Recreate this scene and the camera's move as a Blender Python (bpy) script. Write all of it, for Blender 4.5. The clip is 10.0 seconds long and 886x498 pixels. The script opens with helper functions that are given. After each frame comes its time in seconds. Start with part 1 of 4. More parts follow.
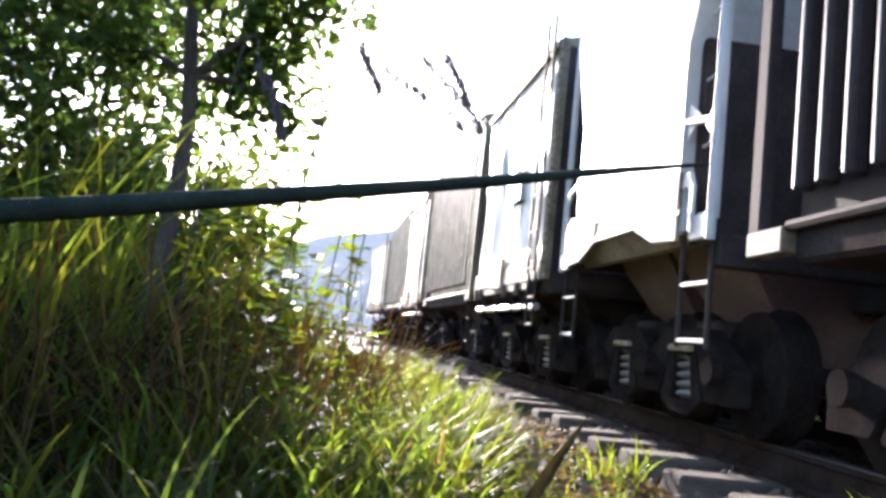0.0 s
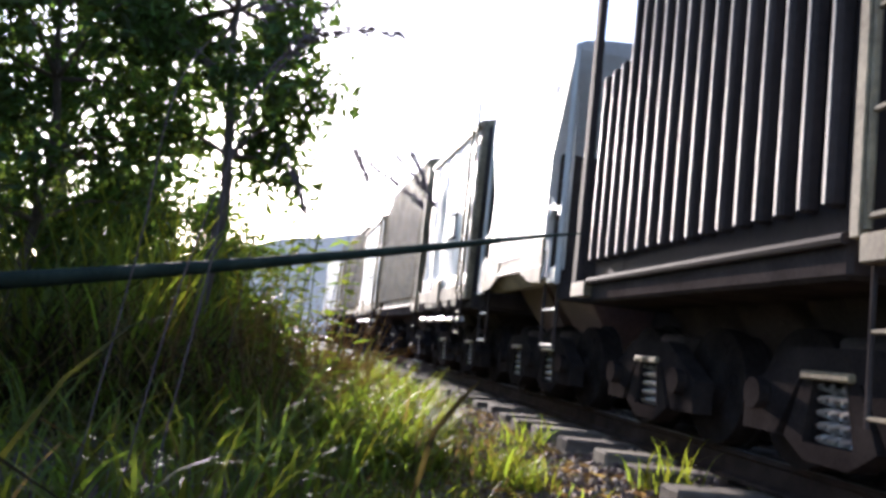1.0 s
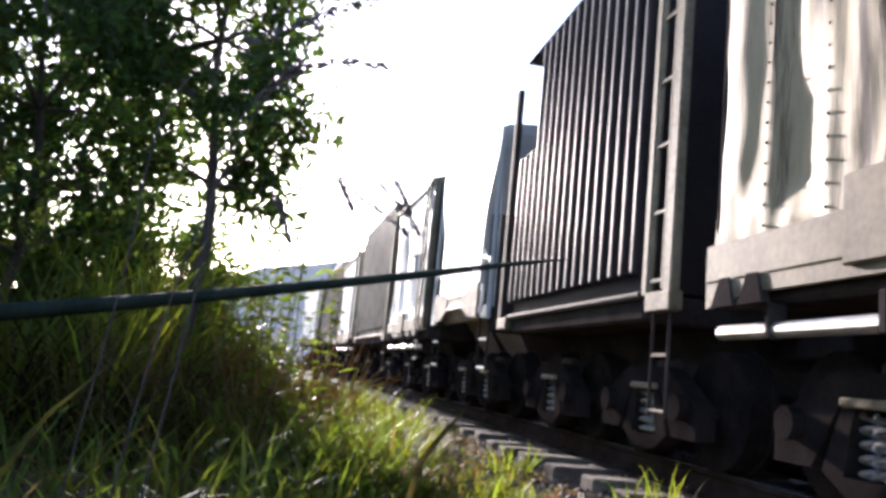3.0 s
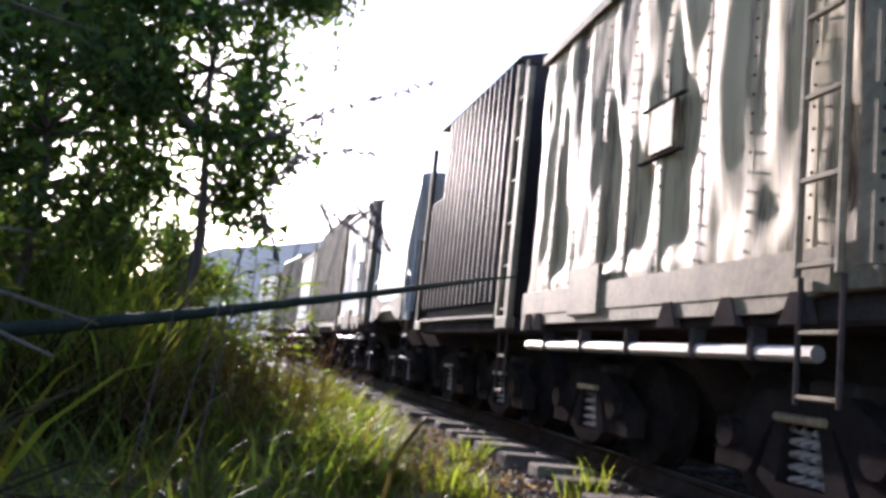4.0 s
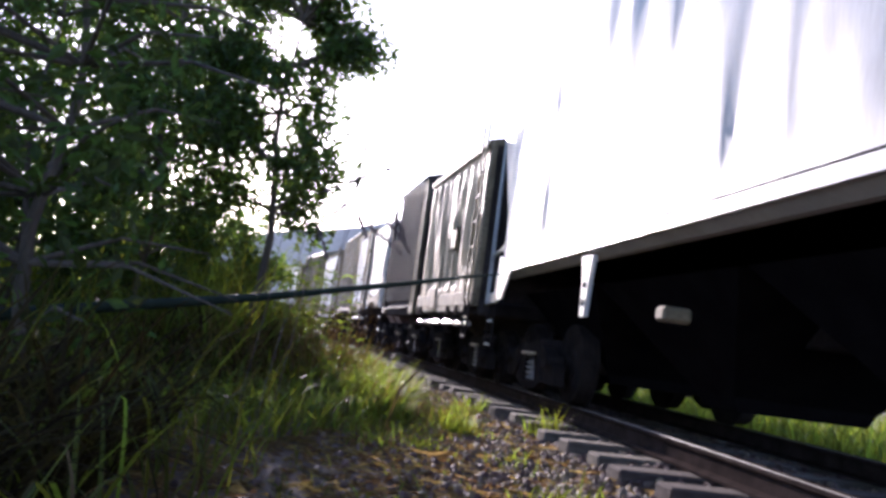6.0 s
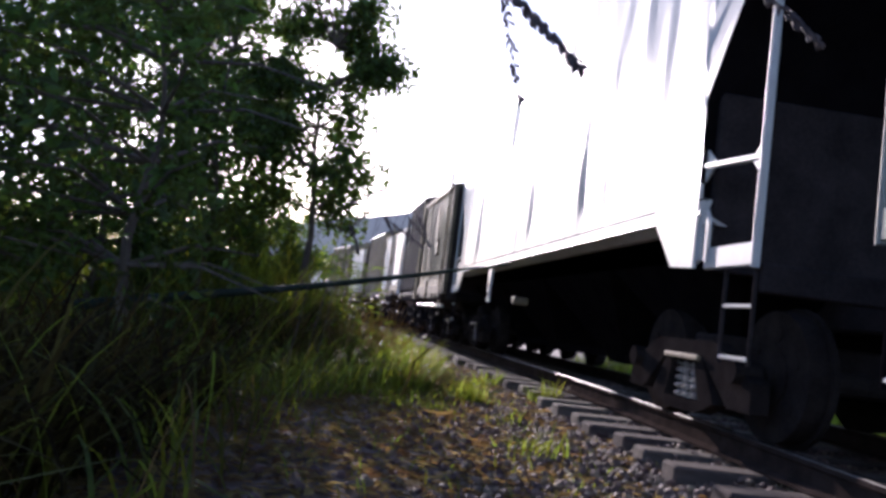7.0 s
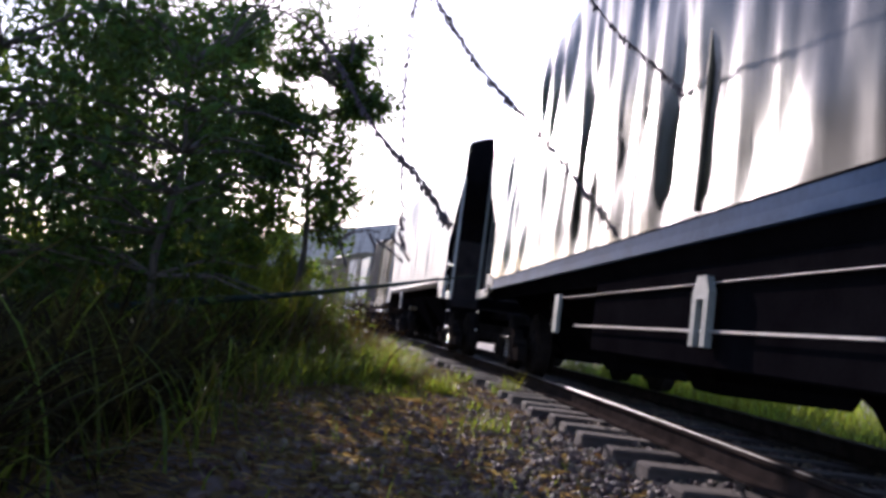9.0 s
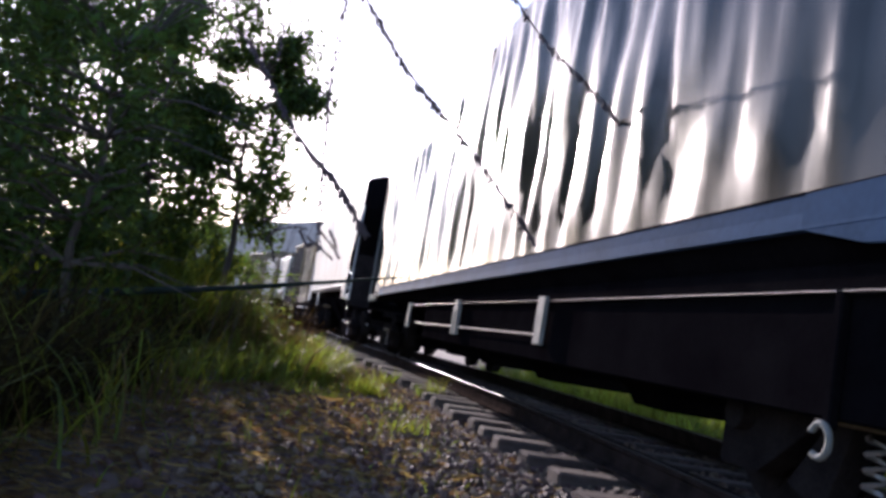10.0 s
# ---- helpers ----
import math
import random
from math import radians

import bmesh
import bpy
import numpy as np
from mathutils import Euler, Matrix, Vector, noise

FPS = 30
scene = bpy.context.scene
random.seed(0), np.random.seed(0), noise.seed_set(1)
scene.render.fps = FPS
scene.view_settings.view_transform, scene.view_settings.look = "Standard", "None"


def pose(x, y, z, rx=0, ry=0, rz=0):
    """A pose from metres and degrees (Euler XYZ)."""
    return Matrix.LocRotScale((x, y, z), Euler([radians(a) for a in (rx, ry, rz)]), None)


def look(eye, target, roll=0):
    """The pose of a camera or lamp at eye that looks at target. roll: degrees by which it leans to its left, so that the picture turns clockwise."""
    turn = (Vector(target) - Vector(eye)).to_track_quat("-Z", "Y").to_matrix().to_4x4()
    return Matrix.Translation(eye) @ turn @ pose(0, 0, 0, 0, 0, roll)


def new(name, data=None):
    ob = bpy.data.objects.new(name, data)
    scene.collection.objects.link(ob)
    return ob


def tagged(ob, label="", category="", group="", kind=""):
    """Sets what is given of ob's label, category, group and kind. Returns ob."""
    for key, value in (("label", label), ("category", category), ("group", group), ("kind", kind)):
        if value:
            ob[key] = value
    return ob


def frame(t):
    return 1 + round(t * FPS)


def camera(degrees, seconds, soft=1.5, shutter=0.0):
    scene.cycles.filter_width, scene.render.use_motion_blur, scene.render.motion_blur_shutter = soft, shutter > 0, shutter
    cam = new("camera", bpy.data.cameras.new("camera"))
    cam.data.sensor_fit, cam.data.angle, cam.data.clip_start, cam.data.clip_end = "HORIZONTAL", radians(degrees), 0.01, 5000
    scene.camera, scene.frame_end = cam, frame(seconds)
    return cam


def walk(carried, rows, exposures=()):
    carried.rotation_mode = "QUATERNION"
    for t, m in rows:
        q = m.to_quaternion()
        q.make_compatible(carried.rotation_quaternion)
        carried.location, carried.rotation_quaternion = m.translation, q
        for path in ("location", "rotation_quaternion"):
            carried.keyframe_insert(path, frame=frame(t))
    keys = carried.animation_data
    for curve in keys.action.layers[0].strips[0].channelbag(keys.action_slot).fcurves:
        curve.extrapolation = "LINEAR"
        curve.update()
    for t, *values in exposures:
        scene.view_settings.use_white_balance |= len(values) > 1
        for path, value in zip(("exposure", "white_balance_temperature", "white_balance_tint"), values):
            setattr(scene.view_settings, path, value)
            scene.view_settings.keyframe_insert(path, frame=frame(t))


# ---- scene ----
cam = camera(57.5, 10.0, soft=3.4)
# seconds, x, y, z, yaw, pitch, roll
ROWS = [
    (0.0, 0.155, 0.000, 0.570, -2.25, 5.87, -5.88),
    (0.5, 0.170, -1.003, 0.482, -3.23, 7.08, -6.61),
    (1.0, 0.004, -1.765, 0.586, -5.67, 6.54, -6.37),
    (1.5, 0.003, -1.772, 0.588, -3.22, 6.97, -6.28),
    (2.0, 0.000, -1.788, 0.593, -4.12, 7.77, -6.55),
    (2.5, 0.003, -1.790, 0.592, -5.42, 7.91, -6.50),
    (3.0, 0.003, -1.776, 0.591, -6.66, 8.52, -5.62),
    (3.2, -0.039, -2.193, 0.615, -7.92, 8.55, -5.78),
    (4.3, -0.158, -2.537, 0.747, -9.79, 7.32, -6.30),
    (4.5, -0.129, -2.498, 0.743, -9.73, 7.47, -6.88),
    (5.0, -0.130, -3.013, 0.715, -9.33, 7.39, -7.22),
    (5.5, -0.149, -3.721, 0.709, -8.42, 6.80, -7.41),
    (6.0, -0.117, -4.662, 0.669, -6.56, 6.22, -7.54),
    (6.2, -0.085, -5.017, 0.648, -5.73, 5.99, -7.28),
    (7.5, 0.161, -6.119, 0.722, -2.61, 4.19, -7.11),
    (8.0, 0.214, -6.109, 0.735, -2.51, 4.11, -6.87),
    (8.5, 0.287, -6.709, 0.738, -2.29, 5.09, -7.39),
    (9.0, 0.270, -7.336, 0.660, -3.55, 5.41, -7.46),
    (9.5, 0.265, -7.342, 0.660, -7.75, 6.41, -8.08),
    (10.0, 0.365, -7.339, 0.682, -8.20, 6.15, -9.48),
]
walk(cam, [(t, pose(x, y, z, 90 + pitch, roll, yaw)) for t, x, y, z, yaw, pitch, roll in ROWS],
     exposures=[(0.0, 2.75, 6500, 20), (0.6, 2.2, 6500, 20), (1.5, 2.05, 6500, 21), (3.2, 2.0, 6500, 22), (4.5, 1.95, 6400, 26), (6.2, 1.7, 6200, 29), (7.5, 1.1, 6250, 29), (10.0, 1.15, 6350, 28)])

# ---- light ----
SUN_AZ, SUN_EL = 11.6, 14.5          # degrees to the left of +y, and up
world = bpy.data.worlds.new("sky")
scene.world = world
world.use_nodes = True
wn = world.node_tree
wn.nodes.clear()
sky = wn.nodes.new("ShaderNodeTexSky")
sky.sky_type = "NISHITA"
sky.sun_disc = False
sky.sun_elevation = radians(SUN_EL)
sky.sun_rotation = radians(-SUN_AZ)
sky.air_density, sky.dust_density, sky.ozone_density = 0.8, 0.5, 2.0
bg = wn.nodes.new("ShaderNodeBackground")
bg.inputs["Strength"].default_value = 0.15
wout = wn.nodes.new("ShaderNodeOutputWorld")
wn.links.new(sky.outputs[0], bg.inputs[0])
wn.links.new(bg.outputs[0], wout.inputs[0])

sun = new("sun", bpy.data.lights.new("sun", "SUN"))
sun.data.energy, sun.data.angle, sun.data.color = 4.5, radians(0.6), (1.0, 0.95, 0.87)
_az, _el = radians(SUN_AZ), radians(SUN_EL)
SUN_DIR = Vector((-math.sin(_az) * math.cos(_el), math.cos(_az) * math.cos(_el), math.sin(_el)))
sun.matrix_world = look(SUN_DIR * 60, (0, 0, 0))


# ---- materials ----
def material(name, color, dark, rough=0.7, metal=0.0, scale=3.0, fine=40.0, bump=0.2, spread=(0.35, 0.7), stretch=(1, 1, 1),
             vary="", amount=0.3, sheen=0.5, through_light=None):
    """Two colours mixed by coarse and fine noise; bump; optional variation per object or per island; optional translucency."""
    m = bpy.data.materials.new(name)
    m.use_nodes = True
    nt = m.node_tree
    nt.nodes.clear()
    N, Lk = nt.nodes.new, nt.links.new
    out, bs = N("ShaderNodeOutputMaterial"), N("ShaderNodeBsdfPrincipled")
    tc, mp = N("ShaderNodeTexCoord"), N("ShaderNodeMapping")
    mp.inputs["Scale"].default_value = stretch
    Lk(tc.outputs["Object"], mp.inputs["Vector"])
    n1, n2 = N("ShaderNodeTexNoise"), N("ShaderNodeTexNoise")
    n1.inputs["Scale"].default_value, n1.inputs["Detail"].default_value = scale, 6
    n2.inputs["Scale"].default_value, n2.inputs["Detail"].default_value = fine, 4
    for n in (n1, n2):
        Lk(mp.outputs[0], n.inputs["Vector"])
    mixf = N("ShaderNodeMath")
    mixf.operation = "MULTIPLY_ADD"
    mixf.inputs[1].default_value, mixf.inputs[2].default_value = 0.35, 0.0
    Lk(n2.outputs["Fac"], mixf.inputs[0])
    add = N("ShaderNodeMath")
    add.operation = "MULTIPLY_ADD"
    add.inputs[1].default_value = 0.65
    Lk(n1.outputs["Fac"], add.inputs[0])
    Lk(mixf.outputs[0], add.inputs[2])
    ramp = N("ShaderNodeValToRGB")
    ramp.color_ramp.elements[0].position, ramp.color_ramp.elements[1].position = spread
    ramp.color_ramp.elements[0].color, ramp.color_ramp.elements[1].color = (*dark, 1), (*color, 1)
    Lk(add.outputs[0], ramp.inputs[0])
    col = ramp.outputs[0]
    if vary:
        info = N("ShaderNodeObjectInfo" if vary == "object" else "ShaderNodeNewGeometry")
        rnd = info.outputs["Random" if vary == "object" else "Random Per Island"]
        mr = N("ShaderNodeMapRange")
        mr.inputs["To Min"].default_value, mr.inputs["To Max"].default_value = 1 - amount, 1 + amount
        Lk(rnd, mr.inputs["Value"])
        hs = N("ShaderNodeHueSaturation")
        Lk(mr.outputs[0], hs.inputs["Value"])
        hue = N("ShaderNodeMapRange")
        hue.inputs["To Min"].default_value, hue.inputs["To Max"].default_value = 0.5 - 0.08 * amount, 0.5 + 0.08 * amount
        Lk(rnd, hue.inputs["Value"])
        Lk(hue.outputs[0], hs.inputs["Hue"])
        Lk(col, hs.inputs["Color"])
        col = hs.outputs[0]
    Lk(col, bs.inputs["Base Color"])
    bs.inputs["Roughness"].default_value, bs.inputs["Metallic"].default_value = rough, metal
    bs.inputs["Specular IOR Level"].default_value = sheen
    if bump:
        b = N("ShaderNodeBump")
        b.inputs["Strength"].default_value, b.inputs["Distance"].default_value = bump, 0.01
        Lk(add.outputs[0], b.inputs["Height"])
        Lk(b.outputs[0], bs.inputs["Normal"])
    last = bs.outputs[0]
    if through_light:
        tr, mx = N("ShaderNodeBsdfTranslucent"), N("ShaderNodeMixShader")
        tint = N("ShaderNodeMixRGB")
        tint.blend_type = "MULTIPLY"
        tint.inputs[0].default_value = 1.0
        tint.inputs[2].default_value = (*through_light, 1)
        Lk(col, tint.inputs[1])
        Lk(tint.outputs[0], tr.inputs["Color"])
        mx.inputs[0].default_value = 0.62
        Lk(bs.outputs[0], mx.inputs[1])
        Lk(tr.outputs[0], mx.inputs[2])
        last = mx.outputs[0]
    Lk(last, out.inputs["Surface"])
    return m


M_SOIL = material("soil", (0.13, 0.088, 0.066), (0.05, 0.035, 0.028), 0.95, scale=1.6, fine=22, bump=0.8)
M_STONE = material("ballast_stone", (0.200, 0.122, 0.088), (0.075, 0.045, 0.034), 0.75, scale=4, fine=50, bump=0.5, vary="island", amount=0.5)
M_RAIL = material("rail_steel", (0.06, 0.045, 0.04), (0.025, 0.019, 0.017), 1.0, 0.0, scale=6, fine=80, bump=0.3, sheen=0.0)
M_RAILTOP = material("worn_rail_glint", (0.22, 0.21, 0.20), (0.12, 0.115, 0.11), 0.45, 0.8, scale=8, fine=90, bump=0.05)
M_SLEEPER = material("sleeper_wood", (0.17, 0.14, 0.115), (0.055, 0.043, 0.036), 0.95, scale=5, fine=45, bump=0.7, stretch=(0.4, 3, 3), vary="object", amount=0.35, sheen=0.15)
M_WHITE = material("weathered_white_paint", (0.53, 0.525, 0.50), (0.36, 0.345, 0.315), 0.45, 0.0, scale=1.3, fine=18, bump=0.08, spread=(0.25, 0.6), stretch=(1, 2.5, 0.5))
M_ALU = material("dull_aluminium_sheet", (0.070, 0.070, 0.063), (0.040, 0.040, 0.036), 0.22, 0.90, scale=0.9, fine=14, bump=0.08, spread=(0.3, 0.62), stretch=(1, 2.2, 0.35))
# blue paint, with the sky it mirrors put into the matte colour
M_SILLBLUE = material("sky_tinted_blue_sill_paint", (0.042, 0.092, 0.170), (0.026, 0.055, 0.100), 0.9, 0.0, scale=2, fine=30, bump=0.08, sheen=0.05)
M_RIB = material("dark_brown_wagon_paint", (0.050, 0.038, 0.036), (0.027, 0.021, 0.020), 0.8, 0.0, scale=2, fine=30, bump=0.2, sheen=0.12)
M_RIBEDGE = material("rib_edge_glare", (0.36, 0.33, 0.30), (0.20, 0.18, 0.165), 0.5, 0.1, scale=5, fine=40, bump=0.1, sheen=0.2)
M_RUST = material("rust_streaked_cream_paint", (0.42, 0.325, 0.185), (0.080, 0.048, 0.030), 0.6, 0.0, scale=1.7, fine=22, bump=0.4, spread=(0.39, 0.53), stretch=(1, 6.5, 0.30), sheen=0.2)
M_CREAM = material("dirty_cream_paint", (0.30, 0.245, 0.155), (0.115, 0.085, 0.055), 0.65, 0.0, scale=4, fine=30, bump=0.3, sheen=0.15)
# near-black: the shade beneath the wagon is put into this colour
M_UNDER_SHADED = material("shaded_underframe", (0.010, 0.009, 0.010), (0.005, 0.004, 0.005), 1.0, 0.0, scale=4, fine=40, bump=0.3, sheen=0.0)
# lighter brown: veiling glare over the underframe is put into its colour
M_UNDER_LIFTED = material("glare_lifted_brown_underframe", (0.078, 0.063, 0.058), (0.038, 0.031, 0.029), 1.0, 0.0, scale=4, fine=40, bump=0.5, sheen=0.0)
M_GEAR = material("dark_cast_running_gear", (0.036, 0.030, 0.028), (0.015, 0.012, 0.012), 1.0, 0.0, scale=5, fine=50, bump=0.5, sheen=0.0)
M_UNDER = M_UNDER_SHADED
M_CHUTE = material("red_oxide_chute", (0.20, 0.11, 0.09), (0.09, 0.05, 0.045), 0.65, 0.0, scale=3, fine=30, bump=0.2)
M_BRIGHT = material("bare_bright_steel", (0.66, 0.64, 0.62), (0.45, 0.42, 0.40), 0.35, 0.7, scale=9, fine=60, bump=0.1)
M_PLATE = material("grey_plate_paint", (0.30, 0.305, 0.275), (0.17, 0.17, 0.15), 0.65, 0.0, scale=6, fine=40, bump=0.1, sheen=0.12)
M_TAG = material("plate_paint", (0.045, 0.045, 0.045), (0.022, 0.022, 0.022), 0.8, scale=6, bump=0.05, sheen=0.1)
M_BARK = material("bark", (0.13, 0.10, 0.075), (0.05, 0.04, 0.03), 0.9, scale=9, fine=50, bump=0.9, stretch=(2, 2, 0.4))
M_LEAF = material("tree_leaf", (0.075, 0.115, 0.040), (0.040, 0.062, 0.024), 0.5, scale=3, fine=30, bump=0.0, vary="island", amount=0.5, sheen=0.2, through_light=(1.45, 1.5, 0.6))
M_GRASS = material("grass_blade", (0.125, 0.155, 0.05), (0.055, 0.075, 0.028), 0.5, scale=2, fine=25, bump=0.0, vary="island", amount=0.5, sheen=0.08, through_light=(2.5, 2.35, 0.6))
M_DRY = material("dry_grass", (0.29, 0.22, 0.105), (0.14, 0.10, 0.048), 0.8, scale=3, fine=25, bump=0.0, sheen=0.1, vary="island", amount=0.45, through_light=(1.2, 1.0, 0.7))
# reed brown made darker: shade over the bank grass is put into it
M_REED = material("shaded_brown_reed", (0.080, 0.066, 0.034), (0.034, 0.028, 0.016), 0.9, scale=2, fine=25, bump=0.0, vary="island", amount=0.5, sheen=0.0, through_light=(1.2, 1.1, 0.6))
M_STEM = material("green_cane", (0.036, 0.052, 0.040), (0.018, 0.027, 0.021), 0.85, scale=6, fine=50, bump=0.2, sheen=0.08)
M_SEED = material("seed_head", (0.12, 0.09, 0.09), (0.06, 0.045, 0.05), 0.8, scale=6, fine=50, bump=0.2)
M_HILL = material("haze_tinted_woodland", (0.17, 0.21, 0.22), (0.09, 0.12, 0.13), 1.0, scale=0.12, fine=0.9, bump=0.5, sheen=0.0)
for _n in M_HILL.node_tree.nodes:            # painted air light: a faint glow stands in for distant haze
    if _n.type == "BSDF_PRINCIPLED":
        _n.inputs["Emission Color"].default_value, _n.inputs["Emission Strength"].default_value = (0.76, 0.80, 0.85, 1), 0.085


# ---- mesh helpers ----
def finish(bm, name, mat, smooth=False):
    me = bpy.data.meshes.new(name)
    bm.normal_update()
    bm.to_mesh(me)
    bm.free()
    for m in (mat if isinstance(mat, (list, tuple)) else (mat,)):
        me.materials.append(m)
    if smooth:
        for p in me.polygons:
            p.use_smooth = True
    return me


def part(name, bm, mat, parent=None, label="", smooth=False, at=None):
    ob = new(name, bm if isinstance(bm, bpy.types.Mesh) else finish(bm, name, mat, smooth))
    ob.parent = parent
    if at is not None:
        ob.matrix_basis = at
    if label:
        ob["label"] = label
    return ob


def raw(name, verts, faces, mat, parent=None, smooth=False, indices=None):
    me = bpy.data.meshes.new(name)
    me.from_pydata(verts, [], faces)
    for m in (mat if isinstance(mat, (list, tuple)) else (mat,)):
        me.materials.append(m)
    if indices is not None:
        me.polygons.foreach_set("material_index", indices)
    if smooth:
        me.polygons.foreach_set("use_smooth", [True] * len(me.polygons))
    me.update()
    ob = new(name, me)
    ob.parent = parent
    return ob


def box(bm, x0, x1, y0, y1, z0, z1, bevel=0.006):
    m = Matrix.Translation(((x0 + x1) / 2, (y0 + y1) / 2, (z0 + z1) / 2)) @ Matrix.Diagonal((abs(x1 - x0), abs(y1 - y0), abs(z1 - z0), 1))
    vs = bmesh.ops.create_cube(bm, size=1, matrix=m)["verts"]
    if bevel:
        es = {e for v in vs for e in v.link_edges}
        bmesh.ops.bevel(bm, geom=list(es), offset=min(bevel, 0.3 * min(abs(x1 - x0), abs(y1 - y0), abs(z1 - z0))), segments=1, affect="EDGES")
    return bm


def rod(bm, a, b, r, seg=8, r2=None):
    a, b = Vector(a), Vector(b)
    d = b - a
    m = Matrix.Translation((a + b) / 2) @ d.to_track_quat("Z", "Y").to_matrix().to_4x4()
    bmesh.ops.create_cone(bm, cap_ends=True, segments=seg, radius1=r, radius2=r if r2 is None else r2, depth=d.length, matrix=m)
    return bm


def prism(bm, pts, axis, a, b):
    """A polygon in the plane across the axis ('x' or 'y'), drawn out from a to b."""
    rings = []
    for c in (a, b):
        rings.append([bm.verts.new((c, p[0], p[1]) if axis == "x" else (p[0], c, p[1])) for p in pts])
    n = len(pts)
    for i in range(n):
        bm.faces.new((rings[0][i], rings[0][(i + 1) % n], rings[1][(i + 1) % n], rings[1][i]))
    bm.faces.new(rings[0][::-1])
    bm.faces.new(rings[1])
    bmesh.ops.recalc_face_normals(bm, faces=bm.faces[:])
    return bm


def tube(verts, faces, pts, radii, seg=6):
    """Adds a tapering tube along points to lists of vertices and faces."""
    base = len(verts)
    for i, p in enumerate(pts):
        d = (pts[min(i + 1, len(pts) - 1)] - pts[max(i - 1, 0)]).normalized()
        s = d.cross(Vector((0.3, 0.1, 1))).normalized()
        u = s.cross(d)
        for k in range(seg):
            a = 2 * math.pi * k / seg
            verts.append(p + (s * math.cos(a) + u * math.sin(a)) * radii[i])
    for i in range(len(pts) - 1):
        for k in range(seg):
            a, b = base + i * seg + k, base + i * seg + (k + 1) % seg
            faces.append((a, b, b + seg, a + seg))


B = bmesh.new

# ---- the line of the track ----
Y_BEND = -4.0


def track_x(y):
    u = max(y - Y_BEND, 0.0)
    return 3.245 - 0.00463 * u * u + 0.00493 * max(u - 12, 0.0) ** 2 - 0.006 * max(min(u, 46.0) - 26, 0.0) ** 2 - 0.24 * max(u - 46, 0.0)


def track_yaw(y):
    return math.degrees(math.atan2(-(track_x(y + 0.5) - track_x(y - 0.5)), 1.0))


TRAVEL = [(0.0, 0.0), (1.0, 0.76), (2.0, 1.56), (3.0, 2.47), (3.3, 2.80), (4.3, 5.20), (4.5, 5.66), (5.0, 6.85), (5.5, 8.28), (6.0, 10.12),
          (6.2, 10.95), (7.5, 16.55), (8.0, 18.72), (8.5, 21.04), (9.0, 23.40), (9.5, 25.64), (10.0, 27.80)]


def travelled(t):
    k = max(i for i in range(len(TRAVEL) - 1) if TRAVEL[i][0] <= t + 1e-9)
    slope = [(TRAVEL[min(i + 1, len(TRAVEL) - 1)][1] - TRAVEL[max(i - 1, 0)][1]) / (TRAVEL[min(i + 1, len(TRAVEL) - 1)][0] - TRAVEL[max(i - 1, 0)][0]) for i in (k, k + 1)]
    (t0, s0), (t1, s1) = TRAVEL[k], TRAVEL[k + 1]
    h = t1 - t0
    q = (t - t0) / h
    return (s0 * (1 + 2 * q) * (1 - q) ** 2 + slope[0] * h * q * (1 - q) ** 2 + s1 * q * q * (3 - 2 * q) + slope[1] * h * q * q * (q - 1))


# ---- ground, bank, track ----
def ground_z(x, y):
    d = track_x(y) - x
    z = -0.045
    if d > 1.05:                     # shoulder of the ballast, then the verge that rises to the grass
        z -= 0.16 * min((d - 1.05) / 0.8, 1.0)
    if d > 2.3:
        z += 0.10 * min((d - 2.3) / 1.2, 1.0)
    if d < -1.4:
        z -= 0.12 * min((-1.4 - d) / 0.6, 1.0)
    z += 0.03 * noise.noise((x * 1.3, y * 1.3, 0)) + 0.012 * noise.noise((x * 5, y * 5, 3))
    return z


xs = [-900, -300, -90, -30, -14, -8] + [-5 + 0.2 * i for i in range(76)] + [11, 14, 22, 50, 120, 400, 900]
ys = [-900, -300, -90, -40, -25, -18] + [-14 + 0.25 * i for i in range(125)] + [18, 20, 23, 27, 32, 40, 60, 120, 400, 1200]
gv = [(x, y, ground_z(x, y)) for y in ys for x in xs]
gf = [(j * len(xs) + i, j * len(xs) + i + 1, (j + 1) * len(xs) + i + 1, (j + 1) * len(xs) + i) for j in range(len(ys) - 1) for i in range(len(xs) - 1)]
tagged(raw("ground", gv, gf, M_SOIL, smooth=True), "bare brown soil with gravel beside the railway", "ground", kind="structure")

GAUGE = 1.6
RAIL_PROFILE = [(-0.065, 0), (0.065, 0), (0.065, 0.015), (0.012, 0.035), (0.012, 0.125), (0.036, 0.138), (0.036, 0.165), (0.028, 0.172),
                (-0.028, 0.172), (-0.036, 0.165), (-0.036, 0.138), (-0.012, 0.125), (-0.012, 0.035), (-0.065, 0.015)]
for side in (-1, 1):
    verts, faces, idx = [], [], []
    st = [-40 + 0.8 * i for i in range(126)]
    for y in st:
        for px, pz in RAIL_PROFILE:
            verts.append((track_x(y) + side * (GAUGE / 2 + 0.036) + px, y, pz + 0.002))
    n = len(RAIL_PROFILE)
    for j in range(len(st) - 1):
        for i in range(n):
            faces.append((j * n + i, j * n + (i + 1) % n, (j + 1) * n + (i + 1) % n, (j + 1) * n + i))
            # bright steel on the head's chamfers alone, painting a thin glint
            idx.append(1 if i in (6, 8) else 0)
    tagged(raw("rail", verts, faces, [M_RAIL, M_RAILTOP], indices=idx), "rusty steel rail with bright worn edges along its head", "rail", kind="structure")

# ---- train: pieces shared by the wagons ----
HALF = 1.43
WHEEL_R = 0.40
WAGONS = []            # root, place along the train, wheelsets


